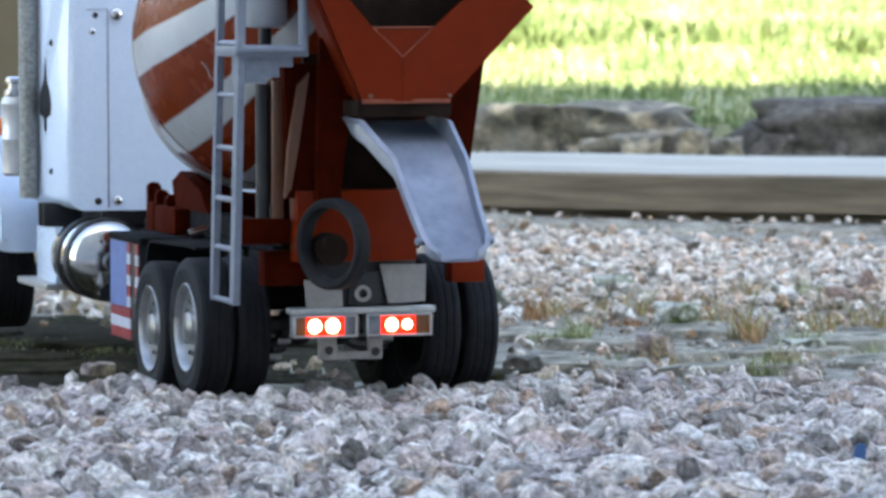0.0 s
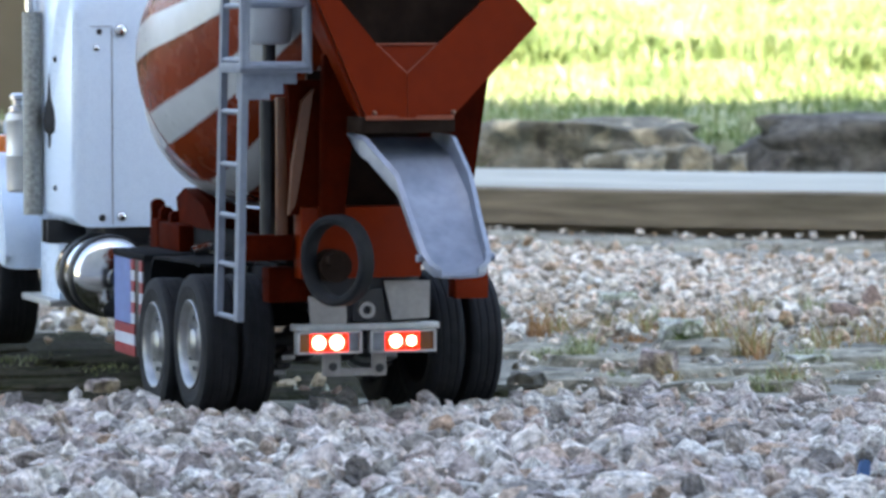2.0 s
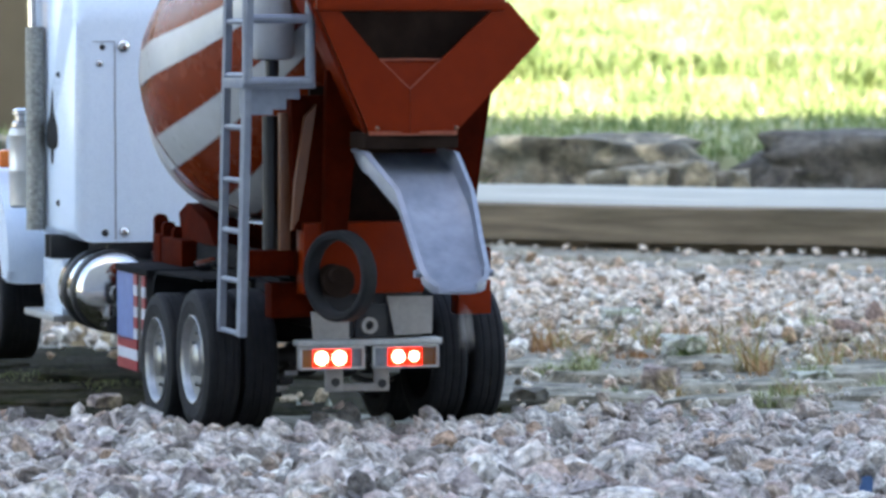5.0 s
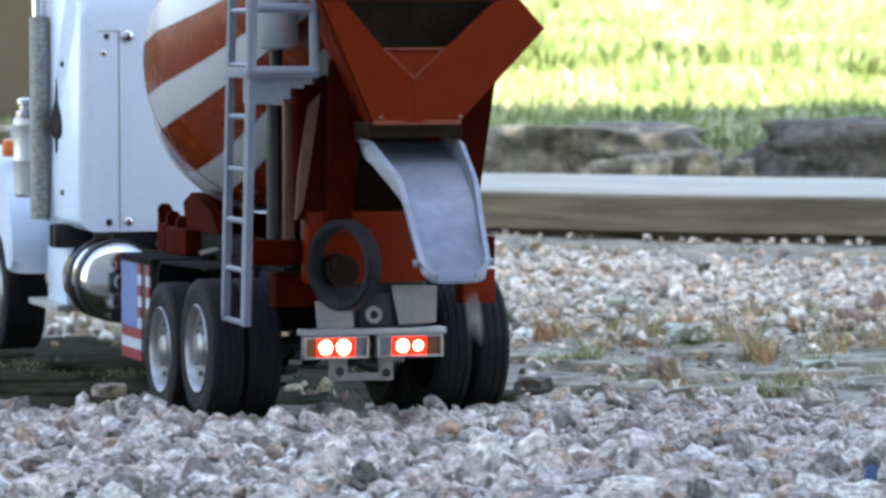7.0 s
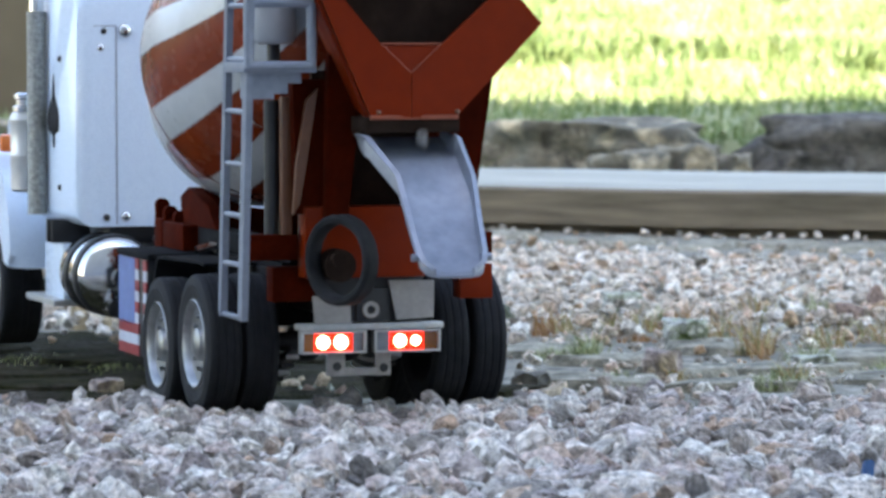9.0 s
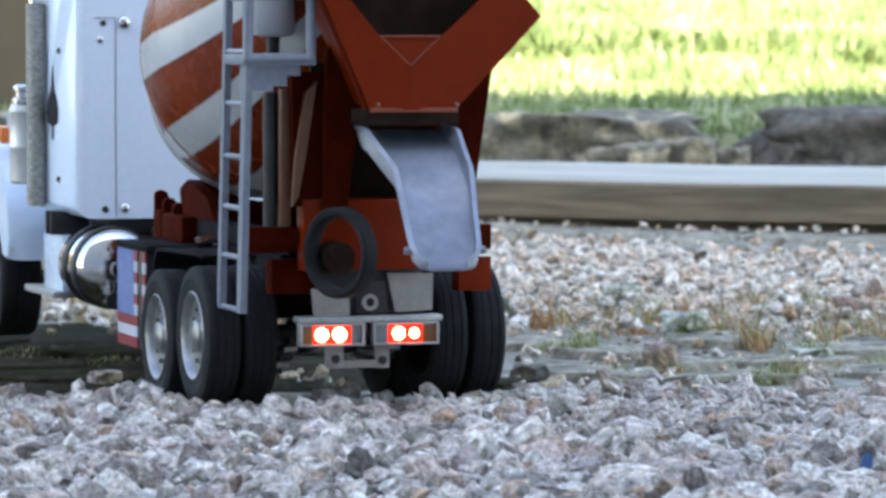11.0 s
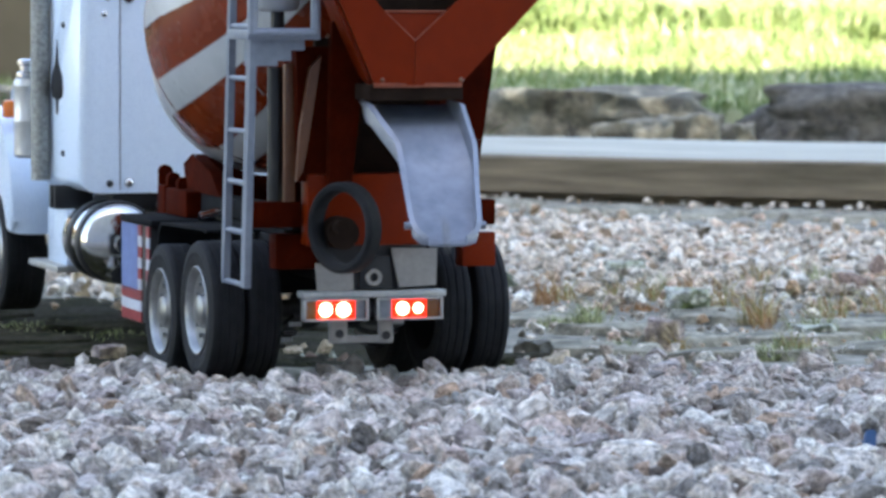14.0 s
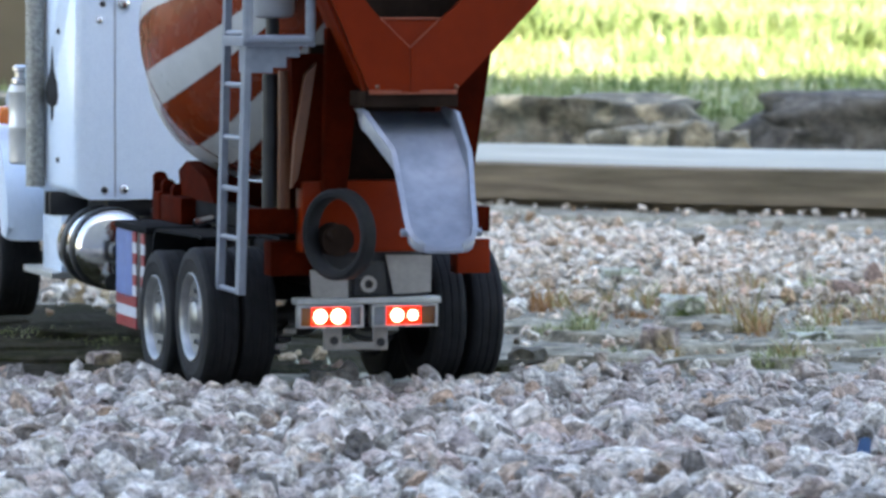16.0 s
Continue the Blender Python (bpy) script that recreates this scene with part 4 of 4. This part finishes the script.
# flat stones, weeds and litter in the bare strip
for k, (x, y, sx, sy) in enumerate(((.10, 2.86, .055, .05), (.20, 2.80, .07, .035), (.165, 2.93, .045, .05), (.24, 2.95, .06, .045), (.31, 2.86, .07, .05), (.12, 3.02, .06, .05), (.29, 3.06, .07, .06), (.20, 3.15, .06, .05), (.38, 3.08, .06, .06), (.06, 3.12, .05, .05),
                                    (-.26, 2.80, .08, .04), (-.17, 2.86, .06, .05), (-.31, 2.92, .08, .05), (-.22, 3.02, .09, .06), (-.36, 3.1, .08, .07), (-.10, 3.06, .07, .06), (.02, 2.78, .06, .04))):
    r = random.Random(300 + k)
    bm = mesh()
    for _ in range(16):
        a, q2 = 6.283 * r.random(), .75 + .3 * r.random()
        for zz, sh in ((0, 1.08), (.011, .93)):
            bm.verts.new((math.cos(a) * q2 * sx * .86 * sh, math.sin(a) * q2 * sy * .8 * sh, zz + .004 * r.random()))
    bmesh.ops.convex_hull(bm, input=bm.verts)
    bmesh.ops.delete(bm, geom=[v for v in bm.verts if not v.link_faces], context="VERTS")
    # Stones left of x = .03 take the shade-darkened moss colour.
    ob = new("flat_stone", finish(bm, "flat_stone", SLAB if x > .03 else MOSS_SHADED, 20))
    ob.matrix_basis = pose(x, y, ground_z(x, y) - .0065, 3 * r.random() - 1.5, 3 * r.random() - 1.5, 0)
    tagged(ob, "flat grey stone sunk in the bare earth" if x > .03 else "flat mossy stone sunk in soil, shade painted in", "stone", "flat stones")


for k in range(14):
    r = random.Random(700 + k)
    x = -.34 + .075 * k + .02 * r.random()
    y = 4.50 - .5 * (x - .28) - .10 * r.random()
    bm = mesh()
    for _ in range(14):
        a, q2 = 6.283 * r.random(), .75 + .3 * r.random()
        for zz, sh in ((0, 1.08), (.010, .9)):
            bm.verts.new((math.cos(a) * q2 * .05 * sh, math.sin(a) * q2 * .075 * sh, zz + .004 * r.random()))
    bmesh.ops.convex_hull(bm, input=bm.verts)
    bmesh.ops.delete(bm, geom=[v for v in bm.verts if not v.link_faces], context="VERTS")
    ob = new("flat_stone", finish(bm, "flat_stone", SLAB, 20))
    ob.matrix_basis = pose(x, y, ground_z(x, y) - .007, 4 * r.random() - 2, 4 * r.random() - 2, -27)
    tagged(ob, "flat grey stone at the foot of the timber edging", "stone", "flat stones")


def weed(x, y, wide, high, count, mat, label, wid=.0009):
    r = random.Random(int(x * 1000) + count)
    pts = []
    for _ in range(count):
        a, d = 6.283 * r.random(), wide * r.random() ** .7
        pts.append((d * math.cos(a), d * math.sin(a), -.002, 1.2 - .6 * d / wide))
    ob = blades("weed_tuft", pts, mat, high, wid, 1.7)
    ob.matrix_basis = pose(x, y, ground_z(x, y) + .004)
    return tagged(ob, label, "weed", "weeds")


for x, y, w, h, n, m, lab in (
        (.0747, 3.27, .011, .028, 46, RUST, "dry orange weed tuft in bare earth"), (.090, 3.30, .016, .020, 40, STRAW, "dry yellow weed tuft in bare earth"),
        (.226, 3.107, .013, .038, 60, STRAW, "tall dry yellow weed between slabs"), (.229, 3.07, .008, .022, 20, RUST, "rusty dead weed between slabs"), (.205, 3.20, .018, .030, 40, STRAW, "thin straw-coloured weed in bare earth"),
        (.222, 2.79, .019, .015, 150, WEED, "low yellow-green weed by the gravel"), (.232, 2.80, .014, .018, 60, STRAW, "dry yellow weed by the gravel"), (.209, 2.775, .008, .010, 40, WEED, "low green weed by the gravel"),
        (.0964, 3.027, .014, .020, 90, WEED, "pale green weed patch in bare earth"), (.072, 3.05, .014, .010, 60, WEED, "low pale green weed in bare earth"), (.105, 3.06, .010, .024, 30, WEED, "green grass tuft in bare earth"),
        (.144, 3.213, .014, .007, 90, RUST, "rusty low weed in bare earth"), (.143, 3.31, .026, .020, 70, STRAW, "dry straw weed among pale gravel"), (.165, 3.34, .012, .022, 40, WEED, "green weed among pale gravel"), (.186, 3.30, .008, .026, 24, RUST, "dry rusty stalks among pale gravel"),
        (.262, 3.02, .018, .020, 60, WEED, "small green weed beside flat stones"), (.285, 3.16, .018, .026, 50, STRAW, "dry yellow weed beside flat stones"), (.155, 2.868, .006, .012, 30, STRAW, "yellow weed beside a brown block of stone"), (.33, 3.2, .022, .024, 60, STRAW, "dry yellow weed in bare earth"),
        (.118, 2.86, .010, .012, 30, WEED, "small green weed between flat stones"), (.30, 2.90, .012, .014, 40, WEED, "small green weed between flat stones"),
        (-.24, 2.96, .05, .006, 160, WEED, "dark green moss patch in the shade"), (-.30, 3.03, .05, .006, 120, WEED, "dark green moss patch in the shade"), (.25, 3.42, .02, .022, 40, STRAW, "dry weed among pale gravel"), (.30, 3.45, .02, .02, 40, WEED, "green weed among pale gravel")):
    weed(x, y, w * 1.1, h * .85, int(n * 1.6), m, lab, .0005)
for x in (.02, -.36, .80):
    weed(x, 5.05, .040, .042, 200, CLUMP, "green grass tuft between border rocks", .0018)
weed(.180, 3.172, .006, .013, 34, CLUMP, "green leafy weed growing on a pale stone", .0022)
def stone_block(x, y, sx, sy, sz, seed, mat, label, turn=0):
    """A blunt weathered stone with flattened sides, standing on the ground."""
    bm = mesh()
    bmesh.ops.create_icosphere(bm, subdivisions=3, radius=1)
    for v in bm.verts:
        c = v.co.copy()
        p = Vector((max(-.66, min(.66, c.x)), max(-.68, min(.68, c.y)), max(-.6, min(.62, c.z)))) * 1.4
        d = noise.noise(c * 1.6 + Vector((seed, 0, 0))) * .26 + noise.noise(c * 5 + Vector((0, seed, 0))) * .10
        v.co = Vector((p.x * sx, p.y * sy, p.z * sz)) * (1 + d)
    ob = new("stone", finish(bm, "stone", mat, 35))
    ob.matrix_basis = pose(x, y, ground_z(x, y) + sz * .72, 0, 0, turn)
    return tagged(ob, label, "stone")


stone_block(.179, 3.185, .0165, .013, .0130, 4.3, MOSSY_BLOCK, "pale mossy stone with a green weed growing on it", 8)
stone_block(.1486, 2.91, .0128, .011, .0130, 9.1, BROWN_BLOCK, "pinkish brown block of stone on bare slabs", -14)
stone_block(.2566, 2.974, .0160, .013, .0080, 2.2, MOSSY_BLOCK, "pale lichened stone beside flat slabs", 20)
# The dark block here stands in for the truck's shadow on the ground.
stone_block(.0565, 2.84, .0110, .010, .0068, 6.6, ROCK_DARK, "dark stone added for the shadow beside the rear wheel", -30)
stone_block(.145, 3.55, .0165, .012, .0110, 5.2, MOSSY_BLOCK, "dark mossy stone in the pale gravel", 12)
stone_block(-.2236, 2.745, .0095, .009, .0072, 7.7, BROWN_BLOCK, "brownish stone on the dark earth", 25)
for x, y, s, k, lab, mat in ((.325, 3.38, .015, 11, "dark brown stone at the gravel edge", BROWN_STONE), (.352, 3.47, .015, 6, "reddish brown stone among pale gravel", BROWN_STONE), (.045, 3.38, .014, 13, "dark mossy stone at the gravel edge", MOSS_STONE), (.062, 2.572, .017, 9, "long tan stone lying on the gravel edge", LONG_STONE)):
    me = STONES[k].copy()
    me.materials[0] = mat
    ob = new("stone", me)
    ob.matrix_basis = pose(x, y, ground_z(x, y) + s * .55, 20 * k, 14 * k, 50 * k) @ Matrix.Diagonal((s, s, s * .85, 1))
    tagged(ob, lab, "stone")
UNDER = ((-.1058, 2.828, .007), (-.0985, 2.800, .005), (-.0925, 2.785, .006), (-.0848, 2.823, .007), (-.0780, 2.790, .005), (-.0718, 2.775, .006), (-.1010, 2.850, .005), (-.0890, 2.805, .0045), (-.0820, 2.770, .005))
for k, (x, y, s) in enumerate(UNDER):
    me = STONES[(5 * k + 2) % 16].copy()
    me.materials[0] = (LONG_STONE, PALE_STONE, BROWN_STONE)[k % 3]
    ob = new("stone", me)
    ob.matrix_basis = pose(x, y, ground_z(x, y) + s * .6, 40 * k, 25 * k, 70 * k) @ Matrix.Diagonal((s, s, s * .7, 1))
    tagged(ob, "pale stone chip lying under the truck's tail", "stone")
bm = mesh()
prism(bm, [(-.0055, 0), (.0055, .001), (.0045, .013), (.001, .0145), (-.0045, .012)], "y", -.002, .002)
bmesh.ops.bevel(bm, geom=bm.edges[:], offset=.0005, segments=2, affect="EDGES")
scrap = part("plastic_scrap", bm, BLUE, None, "small blue plastic scrap lying in the gravel")
scrap.matrix_basis = pose(.2095, 2.100, .006, -12, 14, 20) @ Matrix.Scale(.62, 4)
tagged(scrap, category="litter")

clumps = []
for k in range(44):
    cx, cy, w = (rng.random() * 2 - 1) * 1.1, 7.55 + .55 * rng.random() if k < 36 else 9 + 4 * rng.random(), .02 + .05 * rng.random()
    for _ in range(70):
        a, d = 6.283 * rng.random(), w * rng.random() ** .6
        clumps.append((cx + d * math.cos(a), cy + d * .5 * math.sin(a), ground_z(cx, cy) - .004, .8 + .6 * rng.random()))
tagged(blades("clover_clumps", clumps, CLUMP, .036, .0045, 1.0), "dark green clover clumps in the sunlit lawn", "grass", kind="stuff")
tagged(blades("lawn_grass", spots, BLADE, .034, .0022, .8), "sunlit green and yellow lawn grass", "grass", kind="stuff")


# ---- what moves: drum, chute, falling lumps ----
DRUM_COUNT = ((0, 0.17), (0.5, 1.33), (1.0, 2.42), (1.5, 3.6), (2.0, 4.8), (2.5, 5.92), (3.0, 7.0), (3.5, 8.26), (4.0, 9.41), (4.5, 10.7), (5.0, 11.9), (5.5, 13.1), (6.0, 14.25), (6.5, 15.42), (7.0, 16.53), (7.5, 17.5), (8.0, 18.67), (8.5, 19.7), (9.0, 20.75), (9.5, 21.85), (10.0, 22.95), (10.5, 24.03), (11.0, 25.1), (11.5, 26.17), (12.0, 27.1), (12.5, 28.04), (13.0, 29.0), (13.5, 29.85), (14.0, 30.81), (14.5, 31.8), (15.0, 32.68), (15.5, 33.75), (16.0, 34.63))
DRUM_START = 32.6
CHUTE_SWING = ((0, 3.0), (.5, 3.0), (1.0, .3), (1.5, 1.1), (2.0, 1.4), (2.5, 1.4), (3.0, -1.3), (3.5, 0), (4.0, 0), (6.5, -2.2), (7.0, -2.7), (7.5, -4.9), (8.0, -4.1), (8.5, -4.1), (9.0, -2.5),
               (11.5, -5.4), (12.0, -5.4), (12.5, -6.5), (13.0, -6.2), (13.5, -6.2), (14.0, -6.8), (14.5, -4.9), (15.0, -6.2), (15.5, -6.5), (16.0, -6.2))


# stones that slide down the chute and drop by the rear wheel: time on the middle of the chute, size, drift
DROPS = ((.52, .0062, .3), (.92, .0085, -.5), (1.0, .0095, .1), (1.05, .0075, .5), (1.1, .0055, -.2), (2.78, .007, .2), (2.88, .006, -.3), (3.33, .010, .6), (3.4, .006, .1), (4.9, .008, .2), (5.6, .007, -.3), (6.82, .008, .2), (6.9, .0095, .8), (7.30, .0075, -.2), (7.36, .009, .7), (7.42, .006, .1), (7.48, .0055, -.4), (7.27, .0055, .1), (7.33, .005, .5), (7.39, .0065, -.3),
         (9.07, .0065, .5), (9.95, .008, 0), (10.6, .007, .4), (11.56, .007, .3), (11.72, .0095, -.1), (11.86, .0085, .5), (12.12, .007, .2), (13.92, .0045, -.1), (14.02, .004, .3), (14.79, .0075, .4), (14.81, .005, 0))


def swing_at(t):
    return float(np.interp(t, [r[0] for r in CHUTE_SWING], [r[1] for r in CHUTE_SWING]))


def drop_rows(t, size, drift, k):
    base = truck.matrix_basis
    turn = pose(*CHUTE_AT, 0, 0, swing_at(t))
    r = random.Random(k)

    def world_at(p, spin):
        w = base @ p
        return pose(w.x, w.y, w.z, 70 * spin, 50 * spin, 30 * spin)
    inside = Vector((.012 + .02 * drift, -.088, .2))
    top = turn @ Vector((.004 + .012 * drift, -.004, -.010 + size))
    kink = turn @ Vector((.0120 + .010 * drift, -.026, -.041 + size))
    lip = turn @ Vector((.0085 + .009 * drift, -.080, -.077 + size))
    low = base @ (turn @ Vector((.0085 + .014 * drift, -.102, 0)))
    land = base.inverted() @ Vector((low.x, low.y, ground_z(low.x, low.y) + .012))
    rows = [(t - .17, world_at(inside, 0)), (t - .08, world_at(top, .4)), (t, world_at(kink, .9)), (t + .08, world_at(lip, 1.5)), (t + .19, world_at(land, 2.2)), (16.0, world_at(land, 2.2))]
    rows.insert(0, (0.0, world_at(inside, 0)))
    return rows


FALLING = []
DUSTY = []
for me in STONES:
    me = me.copy()
    me.materials[0] = DUSTY_STONE
    DUSTY.append(me)
for k, (t, size, drift) in enumerate(DROPS):
    ob = new("falling_stone", DUSTY[(3 * k) % 16])
    ob.scale = [size * .75] * 3
    FALLING.append(tagged(ob, "loose grey stone tumbling down the chute", "stone", "stones from the drum"))


def motions():
    for k, ob in enumerate(FALLING):
        walk(ob, drop_rows(*DROPS[k], k))
    walk(drum, [(t, drum_pose(DRUM_START + 36 * n)) for t, n in DRUM_COUNT])
    walk(chute, [(t, pose(*CHUTE_AT, 0, 0, a)) for t, a in CHUTE_SWING])


motions()
